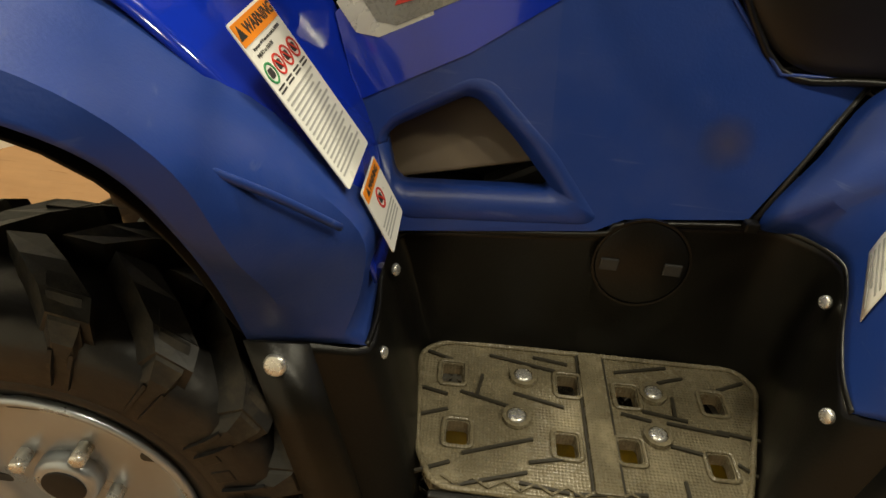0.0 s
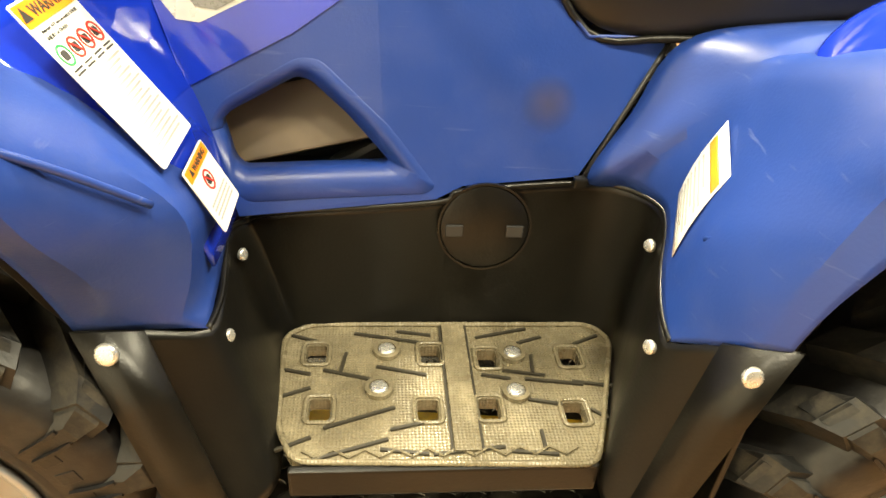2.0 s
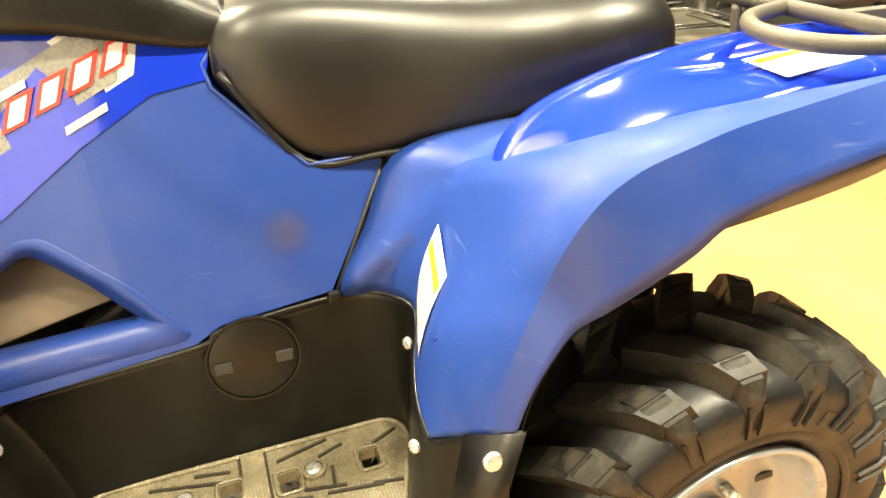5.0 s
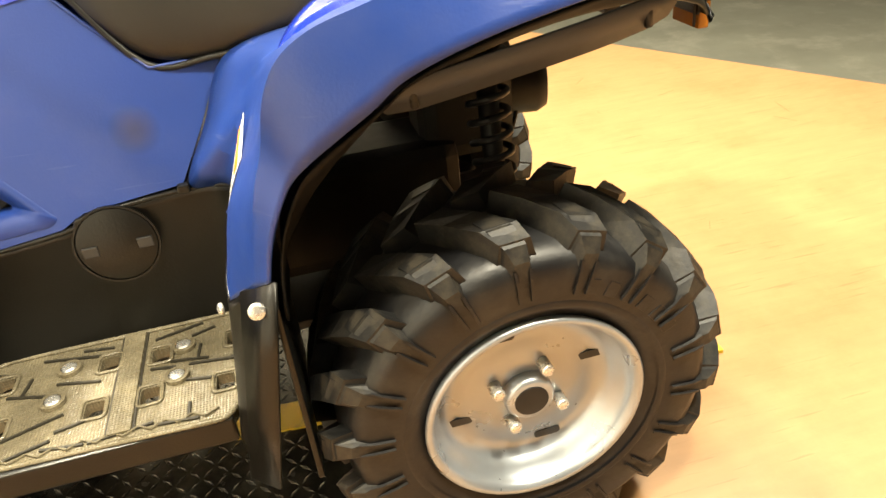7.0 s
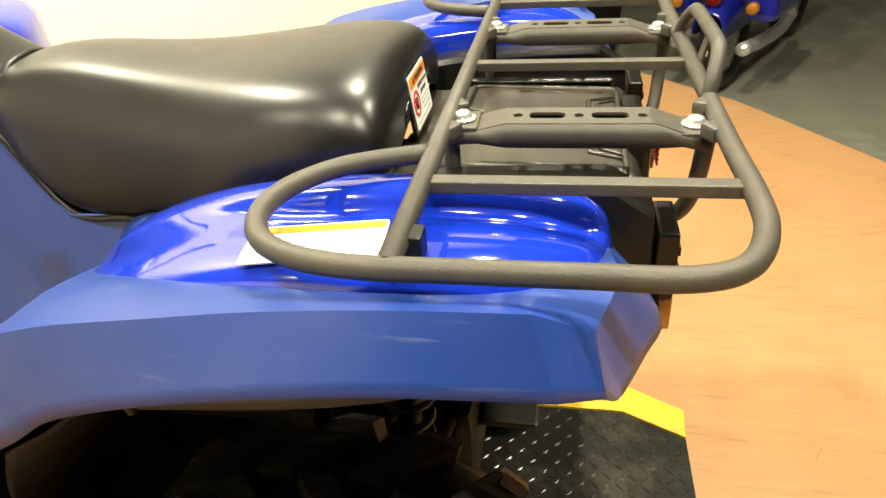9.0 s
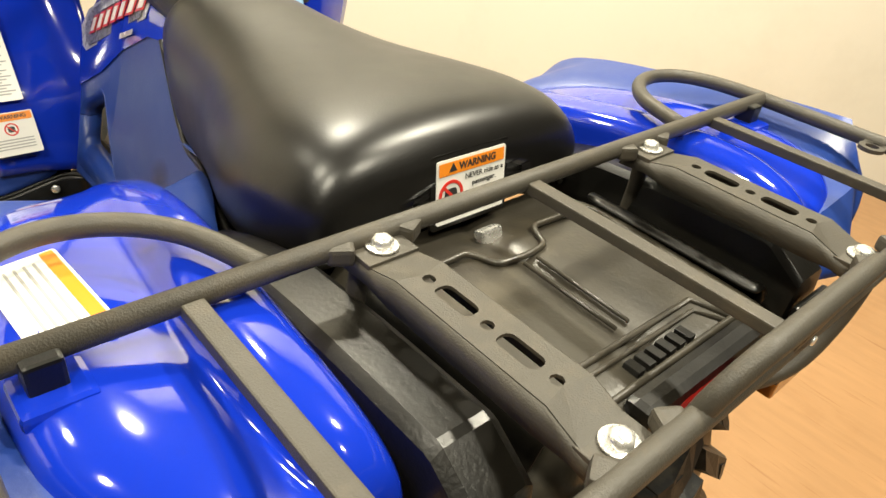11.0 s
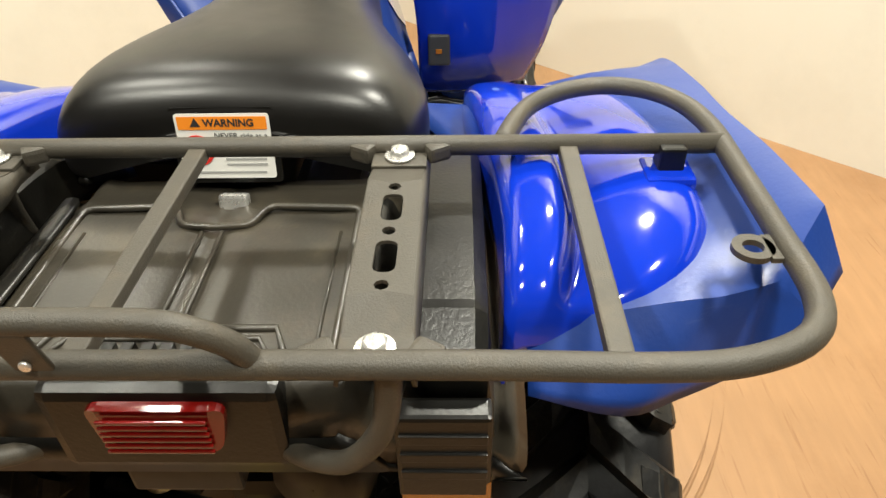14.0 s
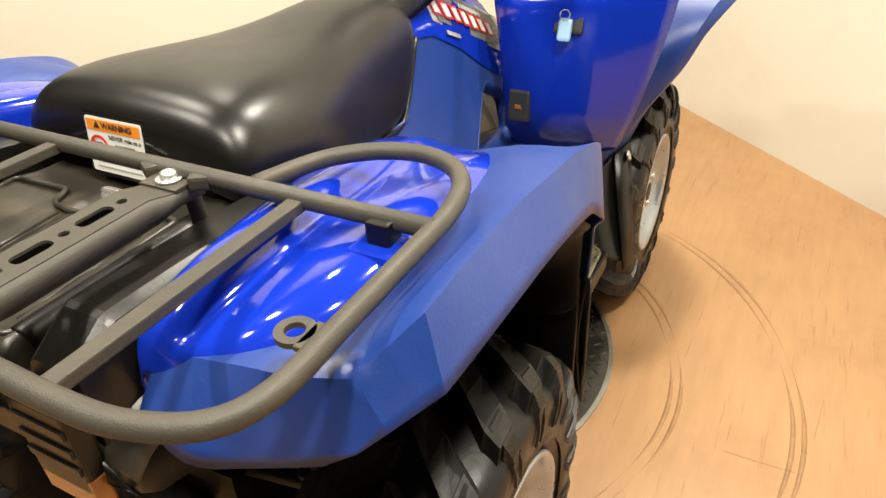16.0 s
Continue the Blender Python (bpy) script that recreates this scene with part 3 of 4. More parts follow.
def board(s):
    z0 = .372
    outer = round_loop([(-.186, .19), (-.15, .165), (.272, .165), (.294, .20), (.236, .37), (.214, .425), (-.152, .412), (-.176, .36)], .02)
    holes = []
    for x, y in ((-.138, .226), (.022, .228), (.103, .237), (.223, .235), (-.127, .329), (.013, .332), (.094, .331), (.207, .340)):
        holes.append(round_loop([(x - .014, y - .018), (x + .014, y - .018), (x + .014, y + .018), (x - .014, y + .018)], .006, 3)[::-1])
    up = lambda u, v, w: Vector((u, s * v, z0 + w))
    bd = put("footboard", fill_mesh("footboard", [outer] + holes, .02, up), BOARD, QUAD, "dusty brown-grey ribbed plastic footboard")
    tube("board_rim", [(x, s * y, z0 + .002) for x, y in outer], .004, BOARD, bd, "", 8, True)
    box("centre_strip", (.058, s * .285, z0 + .003), (.034, .235, .007), BOARD, bd, "", .002)
    # grooves beside the strip: dark bars in place of shaded cuts
    for dx in (-.019, .019):
        box("strip_groove", (.058 + dx, s * .285, z0 + .001), (.003, .235, .004), GROOVE_SHADE, bd, "", 0)
    for x, y in ((-.04, .222), (.14, .23), (-.051, .296), (.133, .304)):
        put("washer", ring_mesh("washer", .019, .006, .007), BOARD, bd, "", Matrix.Translation((x, s * y, z0)))
        bolt(bd, (x, s * y, z0), (0, 0, 1), .0125, .009)
    for x, y in ((-.138, .226), (.022, .228), (.103, .237), (.223, .235), (-.127, .329), (.013, .332), (.094, .331), (.207, .340)):
        lp = round_loop([(x - .0185, y - .0225), (x + .0185, y - .0225), (x + .0185, y + .0225), (x - .0185, y + .0225)], .008, 3)
        tube("hole_rim", [(u, s * v, z0 + .001) for u, v in lp], .0032, BOARD, bd, "", 6, True)
    ribs = [(-.158, .195, 40, -20), (-.165, .262, 45, -14), (-.160, .30, 40, 22), (-.155, .385, 45, 25), (-.09, .27, 75, -16), (-.075, .345, 95, 20), (-.02, .262, 70, -14), (-.04, .195, 95, -12),
            (-.085, .395, 95, 18), (.0, .185, 50, -10), (-.015, .36, 45, 14), (.15, .268, 60, -10), (.13, .185, 80, 14), (.17, .20, 40, 20), (.19, .285, 80, -8), (.255, .20, 45, 25), (.245, .29, 60, -10),
            (.17, .322, 45, -12), (.24, .345, 30, -40), (.155, .385, 30, 90), (.11, .275, 40, -12), (.06, .40, 90, 6), (-.02, .40, 60, -8), (.14, .405, 60, -6), (-.10, .245, 40, 80), (.165, .25, 35, 85)]
    # tread grooves are dark bars on the board, their shade is colour
    for x, y, ln, a in ribs:
        box("tread_groove", (x, s * y, z0 + .0015), (ln / 1000, .0042, .004), GROOVE_SHADE, bd, "", 0, (0, 0, -s * a))
    for k in range(9):
        x = -.125 + k * .038
        for sg in (-1, 1):
            box("edge_rib", (x + sg * .009, s * .402, z0 + .002), (.022, .003, .003), BOARD, bd, "", 0, (0, 0, sg * 32))
    box("board_edge", (.03, s * .421, z0 - .022), (.375, .012, .045), BLACK, bd, "", .004)


def tank(s):
    def yy(x, z):
        return .168 - (z - .61) * .30 - max(0, -.06 - x) * .10
    fn = lambda u, v, w: Vector((u, s * (yy(u, v) + w), v))
    big = round_loop([(-.268, .676), (-.250, .702), (-.155, .758), (-.128, .758), (-.041, .684), (.020, .612), (.008, .603), (-.222, .580), (-.240, .592)], .012, 4)
    small = round_loop([(-.257, .670), (-.244, .685), (-.158, .733), (-.140, .729), (-.094, .692), (-.039, .636), (-.046, .627), (-.230, .609), (-.243, .620)], .008, 4)
    outer = [(-.235, .560), (.02, .595), (.055, .613), (.207, .628), (.313, .800), (.262, .799), (.203, .798), (.150, .852), (.100, .905), (.093, .928), (.03, .905), (-.06, .855), (-.16, .785), (-.292, .715)]
    p = put("side_panel", fill_mesh("side_panel", [outer, big[::-1]], .004, fn), MATTE, QUAD, "matte blue side panel below the seat with a vent opening")
    rim = [[(u, s * yy(u, v), v) for u, v in big + big[:1]], [(u, s * (yy(u, v) - .016), v) for u, v in small + small[:1]], [(u, s * (yy(u, v) - .04), v) for u, v in small + small[:1]]]
    surface("vent_frame", rim, MATTE, p, "", solid=.003, sub=0)
    # bright lip along the seat line
    tube("panel_lip", [(x, s * (yy(x, z) + .001), z) for x, z in ((.310, .800), (.262, .799), (.203, .798), (.150, .852), (.100, .905), (.094, .932), (.114, .956))], .003, MATTE, p, "", 8)
    upper = [(-.292, .715), (-.16, .785), (-.06, .855), (.03, .905), (.095, .915), (.112, .965), (.02, 1.03), (-.10, 1.0), (-.24, .90), (-.325, .81)]
    u = put("tank_panel", fill_mesh("tank_panel", [upper], .004, lambda a, b, c: Vector((a, s * (yy(a, b) + .003 + c), b))), BLUE, QUAD, "glossy blue upper tank panel with a silver decal")
    tank_decal(s, u, yy)
    if s < 0:
        slab("smudge", (.08, .08), STAIN, p, frame_of((.160, -(yy(.16, .717) + .0012), .717), (1, 0, 0), (0, .30, 1)), .0003, .03, "faint brown smudge")
    # seam towards the rear fender
    tube("panel_seam", [(x, s * (yy(x, z) + .0), z) for x, z in ((.214, .625), (.311, .80))], .0035, INK_AND_SHADE, p, "", 8)
    # what shows through the vent
    box("heat_shield", (-.135, s * .070, .668), (.26, .01, .095), TAN, QUAD, "dusty tan heat shield behind the vent", .004, (s * 34, -14, 0))
    box("engine_side", (-.13, s * .02, .68), (.30, .01, .30), DARK, QUAD, "", .004)
    tube("hose", smooth_path([(-.27, s * .06, .735), (-.18, s * .055, .755), (-.10, s * .06, .745), (-.02, s * .05, .66)], 6), .012, DARK, QUAD)
    box("engine_cover", (-.06, s * .075, .585), (.10, .03, .09), DARK, QUAD, "", .01, (0, -30, 0))
    bolt(QUAD, (-.225, s * .088, .70), (0, s, .3), .008, .006)


def tank_decal(s, parent, yy):
    # angled silver and grey plate with red marks that stand in for its name
    def at(x, z, lift):
        return Vector((x, s * (yy(x, z) + .0035 + lift), z))
    quad_ = [(-.324, .822), (-.298, .792), (-.270, .790), (.016, .930), (.025, .961), (.012, .988), (-.013, 1.0), (-.29, .862)]
    for nm, inset, mt, lf in (("decal", 1.0, DECAL_LIGHT, .0012), ("decal_field", .86, DECAL, .0022)):
        cx, cz = -.125, .90
        put(nm, fill_mesh(nm, [[(cx + (x - cx) * inset, cz + (z - cz) * inset) for x, z in quad_]], .0012, lambda a, b, c, lf=lf: at(a, b, lf + c)), mt, parent)
    for k in range(7):
        x, z = -.232 + k * .0385, .850 + k * .0172
        for w, h, mt, lf in ((.0215, .040, RED, .0034), (.0135, .029, WHITE, .0044)):
            lp = [(x - w * .9 - h * .05, z - h * .42 - w * .3), (x + w * .5 - h * .05, z - h * .42 + w * .25), (x + w * .9 + h * .12, z + h * .5 + w * .3), (x - w * .5 + h * .12, z + h * .5 - w * .25)]
            put("red_mark", fill_mesh("red_mark", [lp], .001, lambda a, b, c, lf=lf: at(a, b, lf + c)), mt, parent)
    for x0, z0, ln in ((-.20, .883, .10), (-.07, .872, .05)):
        lp = [(x0, z0), (x0 + ln, z0 + ln * .45), (x0 + ln, z0 + ln * .45 + .009), (x0, z0 + .009)]
        put("silver_mark", fill_mesh("silver_mark", [lp], .001, lambda a, b, c: at(a, b, .0036 + c)), DECAL_LIGHT, parent)


def seat():
    # stations: x, half width at base, half width at top, z base, z top
    st = [(.105, .075, .055, .915, .975), (.115, .088, .070, .90, .990), (.15, .105, .085, .865, 1.005), (.20, .115, .095, .806, 1.012), (.26, .122, .100, .800, 1.012), (.33, .135, .108, .806, 1.006),
          (.42, .165, .130, .822, 1.003), (.52, .195, .160, .840, 1.008), (.61, .208, .178, .855, 1.014), (.67, .208, .180, .868, 1.014), (.708, .203, .176, .880, 1.010), (.736, .196, .168, .890, .998),
          (.750, .184, .155, .898, .980), (.754, .160, .13, .906, .970), (.755, .08, .06, .925, .955)]
    st = [(x if x < .42 else .42 + (x - .42) * .875, *q) for x, *q in st]
    rows_ = []
    for x, wb, wt, zb, zt in st:
        h = zt - zb
        half = [(wb * .93, zb), (wb, zb + h * .06), (wb * 1.01, zb + h * .35), (wb * .99, zb + h * .62), (wt * .97, zb + h * .88), (wt * .72, zb + h * .975), (wt * .35, zt + .002), (0, zt + .004)]
        rows_.append([(x, -y, z) for y, z in half] + [(x, y, z) for y, z in half[-2::-1]])
    v, f = grid(rows_)
    n = len(rows_[0])
    f.append(tuple(range(n)))
    f.append(tuple((len(rows_) - 1) * n + k for k in range(n))[::-1])
    st_ = put("seat", mesh_of("seat", v, f), SEAT, QUAD, "black grained vinyl saddle seat", sub=2)
    base = [(.112, .09, .925), (.2, .108, .803), (.30, .126, .803), (.42, .163, .820), (.54, .198, .842), (.63, .206, .862), (.678, .196, .878), (.703, .172, .893)]
    for s in (-1, 1):
        tube("seat_base", smooth_path([(x, s * y, z) for x, y, z in base], 5), .005, BLACK, st_)
    # passenger warning on the seat's back
    m = frame_of((.7155, -.003, .941), (0, 1, 0), (-.14, 0, 1))
    bk = slab("label_backing", (.112, .084), BLACK, st_, m @ Matrix.Translation((0, 0, -.006)), .005, .006, "black backing of the seat label")
    passenger_label(st_, m)
    box("seat_latch", (.748, .004, .885), (.014, .032, .030), CHROME, QUAD, "pale metal seat latch", .004, (0, -18, 0))


def passenger_label(parent, m):
    lb = slab("warning_label", (.100, .072), WHITE, parent, m, .0012, .004, "white and orange passenger warning label")
    up = m @ Matrix.Translation((0, 0, .0014))
    slab("label_band", (.094, .014), ORANGE, lb, up @ Matrix.Translation((0, .026, 0)), .0006, .001)
    lettering("\u25b2 WARNING", .011, INK_AND_SHADE, lb, up @ Matrix.Translation((0, .026, .0009)), .0003)
    for k, (tx, y) in enumerate((("NEVER ride as a", .012), ("passenger.", .003))):
        lettering(tx, .0085, INK_AND_SHADE, lb, up @ Matrix.Translation((.018, y, .0004)))
    for k in range(3):
        slab("small_print", (.044, .0022), PRINT, lb, up @ Matrix.Translation((.02, -.008 - k * .006, 0)), .0004, .0005)
    slab("small_print", (.08, .0022), PRINT, lb, up @ Matrix.Translation((0, -.029, 0)), .0004, .0005)
    ban(lb, up @ Matrix.Translation((-.030, -.004, 0)), .017, RED)


def ban(parent, m, r, mt):
    slab("pictogram", (r * 1.0, r * .9), INK_AND_SHADE, parent, m, .0004, r * .3)
    put("ban_ring", ring_mesh("ban_ring", r, r * .2, .0008), mt, parent, "", m)
    if mt is RED:
        slab("ban_bar", (r * 1.8, r * .2), mt, parent, m @ pose(0, 0, .0005, 0, 0, -45), .0006, .0003)


def big_label(s):
    # general warning label on the inner face of the left front fender
    m = frame_of((-.318, s * .276, .789), (0.02, 1, 0), (-.64, 0, .9))
    lb = slab("warning_label", (.105, .185), WHITE, QUAD, m, .0014, .004, "white and orange rider warning label")
    up = m @ Matrix.Translation((0, 0, .0015))
    slab("label_band", (.10, .022), ORANGE, lb, up @ Matrix.Translation((0, .079, 0)), .0006, .001)
    lettering("\u25b2 WARNING", .016, INK_AND_SHADE, lb, up @ Matrix.Translation((0, .079, .0008)), .0004)
    lettering("Improper ATV use can result in SEVERE", .0048, INK_AND_SHADE, lb, up @ Matrix.Translation((0, .062, .0003)))
    lettering("INJURY or DEATH", .0055, INK_AND_SHADE, lb, up @ Matrix.Translation((-.018, .055, .0003)))
    for k in range(4):
        ban(lb, up @ Matrix.Translation((-.037 + k * .0245, .037, 0)), .0108, GREEN if k == 0 else RED)
        for j in range(2):
            slab("small_print", (.018, .002), INK_AND_SHADE, lb, up @ Matrix.Translation((-.037 + k * .0245, .022 - j * .004, 0)), .0004, .0005)
    for k in range(17):
        w = .09 - .018 * ((k * 7) % 5) / 4
        slab("small_print", (w, .0024), PRINT, lb, up @ Matrix.Translation((-.045 + w / 2, .010 - k * .0056, 0)), .0004, .0005)
    m2 = frame_of((-.240, s * .260, .659), (0.0, 1, 0), (-.46, 0, .9))
    l2 = slab("warning_label", (.085, .080), WHITE, QUAD, m2, .0014, .004, "small white and orange warning label")
    up = m2 @ Matrix.Translation((0, 0, .0015))
    slab("label_band", (.08, .014), ORANGE, l2, up @ Matrix.Translation((0, .031, 0)), .0006, .001)
    lettering("\u25b2 WARNING", .010, INK_AND_SHADE, l2, up @ Matrix.Translation((0, .031, .0008)), .0003)
    ban(l2, up @ Matrix.Translation((0, .008, 0)), .012, RED)
    for k in range(4):
        slab("small_print", (.066, .0022), PRINT, l2, up @ Matrix.Translation((0, -.011 - k * .0055, 0)), .0004, .0005)
    m3 = frame_of((-.455, s * .29, .910), (0.02, 1, 0), (-.80, 0, .78))
    slab("warning_label", (.09, .035), WHITE, QUAD, m3, .0014, .004, "small white printed label")


def side_label():
    # skewed label on the front face of the left rear fender
    A, B, C, D = (Vector(p) for p in ((.334, -.267, .757), (.321, -.329, .721), (.305, -.262, .660), (.279, -.338, .621)))
    n = Vector((-.97, -.10, .24)).normalized()

    def at(u, v, lift):
        return (C + (A - C) * u) * (1 - v) + (D + (B - D) * u) * v + n * lift - Vector((1, 0, 0)) * .006 * math.sin(math.pi * u)

    def patch(name, u0, u1, v0, v1, lift, mt, par, label=""):
        return surface(name, [[tuple(at(u0 + (u1 - u0) * i / 5, v0 + (v1 - v0) * k / 3, lift)) for i in range(6)] for k in range(4)], mt, par, label, solid=.0008, sub=0)
    lb = patch("warning_label", 0, 1, 0, 1, .005, WHITE, QUAD, "white and orange tyre pressure label")
    patch("label_band", .74, .86, .06, .94, .0062, ORANGE, lb)
    for k in range(8):
        patch("small_print", .06 + .08 * k, .085 + .08 * k, .12, .88 - .2 * (k % 3 == 1), .006, PRINT, lb)


def fender_label():
    m = frame_of((.704, -.415, .9535), (1, .06, .07), (0, 1, .06))
    lb = slab("warning_label", (.125, .055), WHITE, QUAD, m, .0016, .004, "white and orange cargo warning label")
    up = m @ Matrix.Translation((0, 0, .0016))
    slab("label_band", (.12, .010), ORANGE, lb, up @ Matrix.Translation((0, .020, 0)), .0006, .001)
    for k in range(4):
        slab("small_print", (.10, .0022), PRINT, lb, up @ Matrix.Translation((0, .008 - k * .007, 0)), .0004, .0005)


def rack():
    Z, r = .979, .0097
    rk = tube("rear_rack", [(.797, -.488, Z), (.797, 0, Z), (.797, .488, Z)], r, RACK, QUAD, "black wrinkle-coated steel tube rear rack", 14)
    half = [(1.075, .0), (1.075, .25), (1.077, .36), (1.072, .42), (1.05, .468), (1.01, .487), (.94, .488), (.85, .488), (.77, .487), (.715, .474), (.680, .445), (.667, .40), (.682, .352), (.722, .312), (.792, .285)]
    pts = [(x, -y, Z) for x, y in half[::-1]] + [(x, y, Z) for x, y in half[1:]]
    tube("outer_tube", smooth_path(pts, 5), r, RACK, rk, "", 14)
    for y in (-.345, 0, .345):
        box("cross_bar", (.936, y, Z - .003), (.272, .017, .012), RACK, rk, "", .002)
    for s in (-1, 1):
        y = s * .19
        # pressed bracket with slots and holes
        slots = []
        for x, ln in ((.872, .0), (.903, .038), (.936, .0), (.968, .038), (1.001, .0)):
            if ln:
                slots.append(round_loop([(x - ln / 2, -.0085), (x + ln / 2, -.0085), (x + ln / 2, .0085), (x - ln / 2, .0085)], .0085, 4)[::-1])
            else:
                slots.append([(x + .0055 * math.cos(a), .0055 * math.sin(a)) for a in [k * math.pi / 4 for k in range(8)]][::-1])
        w = .023

        def shape(u, v, d, y=y):
            z = Z + .002
            if u < .86:
                z -= .010 * min(1, (.86 - u) / .04)
            if u > 1.012:
                z -= .016 * min(1, (u - 1.012) / .045)
            return Vector((u, y + v, z + d))
        xs = [.795, .83, .86, .89, .95, 1.012, 1.04, 1.068]
        loop = [(x, -w) for x in xs] + [(x, w) for x in xs[::-1]]
        br = put("bracket", fill_mesh("bracket", [loop] + slots, .003, shape), RACK, rk, "slotted pressed steel rack bracket")
        for e in (-1, 1):
            rows_ = [[tuple(shape(x, e * w, -.001)), tuple(shape(x, e * (w + .003), -.026 + (.012 if x < .85 or x > 1.02 else 0)))] for x in xs]
            surface("flange", rows_, RACK, br, "", solid=.003, sub=0)
        for x in (.813, 1.054):
            box("lug_plate", (x, y, Z + .001 - (.006 if x < .9 else .012)), (.034, .05, .005), RACK, br, "", .001)
            put("washer", cyl_mesh("washer", .014, .002, 20, .0006), CHROME, br, "", Matrix.Translation((x, y, Z + .004 - (.006 if x < .9 else .012))))
            bolt(br, (x, y, Z + .005 - (.006 if x < .9 else .012)), (0, 0, 1), .0095, .0085, hexed=True)
        for e in (-1, 1):
            for x0, sg in ((.800, 1), (1.070, -1)):
                box("gusset", (x0 + sg * .004, y + e * .034, Z - .002), (.018, .022, .016), RACK, br, "", .004, (0, 0, e * sg * 30))
        # eyelet near the corner
        if s > 0:
            ey = put("eyelet", ring_mesh("eyelet", .0155, .0075, .005), RACK, rk, "", Matrix.Translation((.958, .462, Z - .003)))
            box("eyelet_stem", (.958, .478, Z - .0005), (.030, .014, .005), RACK, ey, "", .001)
        # stay from the rear tube down to the chassis
        tube("stay", smooth_path([(1.066, s * .20, Z - .008), (1.062, s * .19, .90), (1.05, s * .155, .845), (1.02, s * .105, .822), (.985, s * .085, .82)], 6), .0095, RACK, rk, "", 12)
        tube("front_stay", smooth_path([(.80, s * .20, Z - .01), (.80, s * .205, .91), (.79, s * .20, .84)], 5), .009, RACK, rk, "", 12)
    tube("grab_hoop", smooth_path([(1.073, -.136, Z), (1.078, -.128, 1.0), (1.084, -.105, 1.021), (1.086, -.08, 1.026), (1.086, 0, 1.026), (1.086, .065, 1.025), (1.084, .088, 1.018), (1.078, .108, 1.0), (1.073, .118, Z)], 6), .0085, RACK, rk, "", 12)
    hb = box("hoop_bracket", (1.086, -.014, 1.0), (.004, .025, .046), RACK, rk, "", .002, (0, 14, 0))
    bolt(hb, (1.088, -.014, .992), (1, 0, 0), .004, .002)
    # the whole rack sits a little further forward
    for ob in (rk, *rk.children_recursive):
        ob.data.transform(ob.matrix_world.inverted() @ Matrix.Translation((-.010, 0, 0)) @ ob.matrix_world)


def tray():
    # black moulded centre between the fenders
    def tz(x, y):
        a = abs(y)
        z = .896 - (x - .78) * .03
        if a > .145:
            z += .006 if a < .155 else .006 - min(1, (a - .155) / .035) * .045
        if a > .20:
            z = .835 + min(1, (a - .20) / .012) * .030
        if a > .272:
            z = .865 - (a - .272) * 1.2
        return z
    ys = [-.30, -.272, -.24, -.212, -.20, -.185, -.18, -.162, -.148, -.143, -.08, -.012, -.008, .008, .012, .08, .143, .148, .162, .18, .185, .20, .212, .24, .272, .30]
    xs = [.70, .745, .77, .86, .92, .98, 1.0]
    rows_ = []
    for x in xs:
        row = []
        for y in ys:
            z = tz(x, y) - (.006 if abs(y) < .009 else 0)
            if x < .77 and abs(y) < .2:
                z -= .012
            if abs(y) > .2 and x > .95:
                z -= (x - .95) * .5
            row.append((x, y, z))
        rows_.append(row)
    rows_.append([(1.012, y, tz(1.0, y) - .05) for y in ys])
    rows_.append([(1.016, y, .79 if abs(y) > .2 else .80) for y in ys])
    t = surface("rear_tray", rows_[:8], TRAY, QUAD, "black moulded plastic tray under the rear rack", solid=.004, sub=1)
    # black sheet below the lamp stands in for the shaded gap
    surface("rear_apron", rows_[7:], BLACK, t, "", solid=.004, sub=0)
    # raised pads, ribs and maker's name as plain bars
    for s in (-1, 1):
        box("side_box", (1.020, s * .232, .835), (.022, .075, .10), BLACK, t, "ribbed black plastic end cap", .004)
        for k in range(3):
            box("cap_rib", (1.0315, s * .232, .862 - k * .022), (.004, .068, .010), BLACK, t, "", .001)
        box("amber_reflector", (1.022, s * .233, .785), (.018, .074, .042), AMBER, QUAD, "amber side reflector", .003)
        # broad side rail between tray and fender, dropping at the tail
        rail = [[(x, s * .196, z - .055), (x, s * .206, z - .006), (x, s * .214, z), (x, s * .256, z), (x, s * .265, z - .006), (x, s * .272, z - .09)] for x, z in
                ((.56, .865), (.62, .892), (.70, .917), (.78, .927), (.87, .932), (.955, .934), (.962, .932), (.992, .912), (1.002, .905), (1.004, .86))]
        shell("side_rail", rail, BLACK, t, "", solid=.004, hard=(1, 2, 3, 4), n=2, sharp=15, hard_rows=(5, 6, 8))
        # stepped inner edge with its pockets
        surface("tray_step", [[(x, s * .150, .902), (x, s * .158, .906), (x, s * .176, .904), (x, s * .186, .862)] for x in (.76, .80, .90, .97, .985)], BLACK, t, "", solid=.003, sub=1)
    zt = lambda u: .899 - (u - .78) * .03
    rim = [(.985, -.143), (.772, -.143), (.768, -.052), (.778, -.044), (.800, -.036), (.804, 0), (.800, .036), (.778, .044), (.768, .052), (.772, .143), (.985, .143)]
    tube("tray_rib", [(u, v, zt(u)) for u, v in round_loop(rim, .010, 3)], .0038, TRAY, t, "", 8, True)
    for s in (-1, 1):
        tube("tray_rib", [(.812, s * .010, zt(.812)), (.930, s * .010, zt(.93))], .0022, TRAY, t, "", 8)
        tube("tray_rib", [(.812, s * .128, zt(.812) - .001), (.965, s * .128, zt(.965) - .001)], .002, TRAY, t, "", 8)
    for off, h in ((0, .0034), (.012, .0026)):
        tube("tray_rib", [(.984, -.108 + off, zt(.984)), (.944 + off, -.092 + off, zt(.944)), (.944 + off, .092 - off, zt(.944)), (.984, .108 - off, zt(.984))], h, TRAY, t, "", 8)
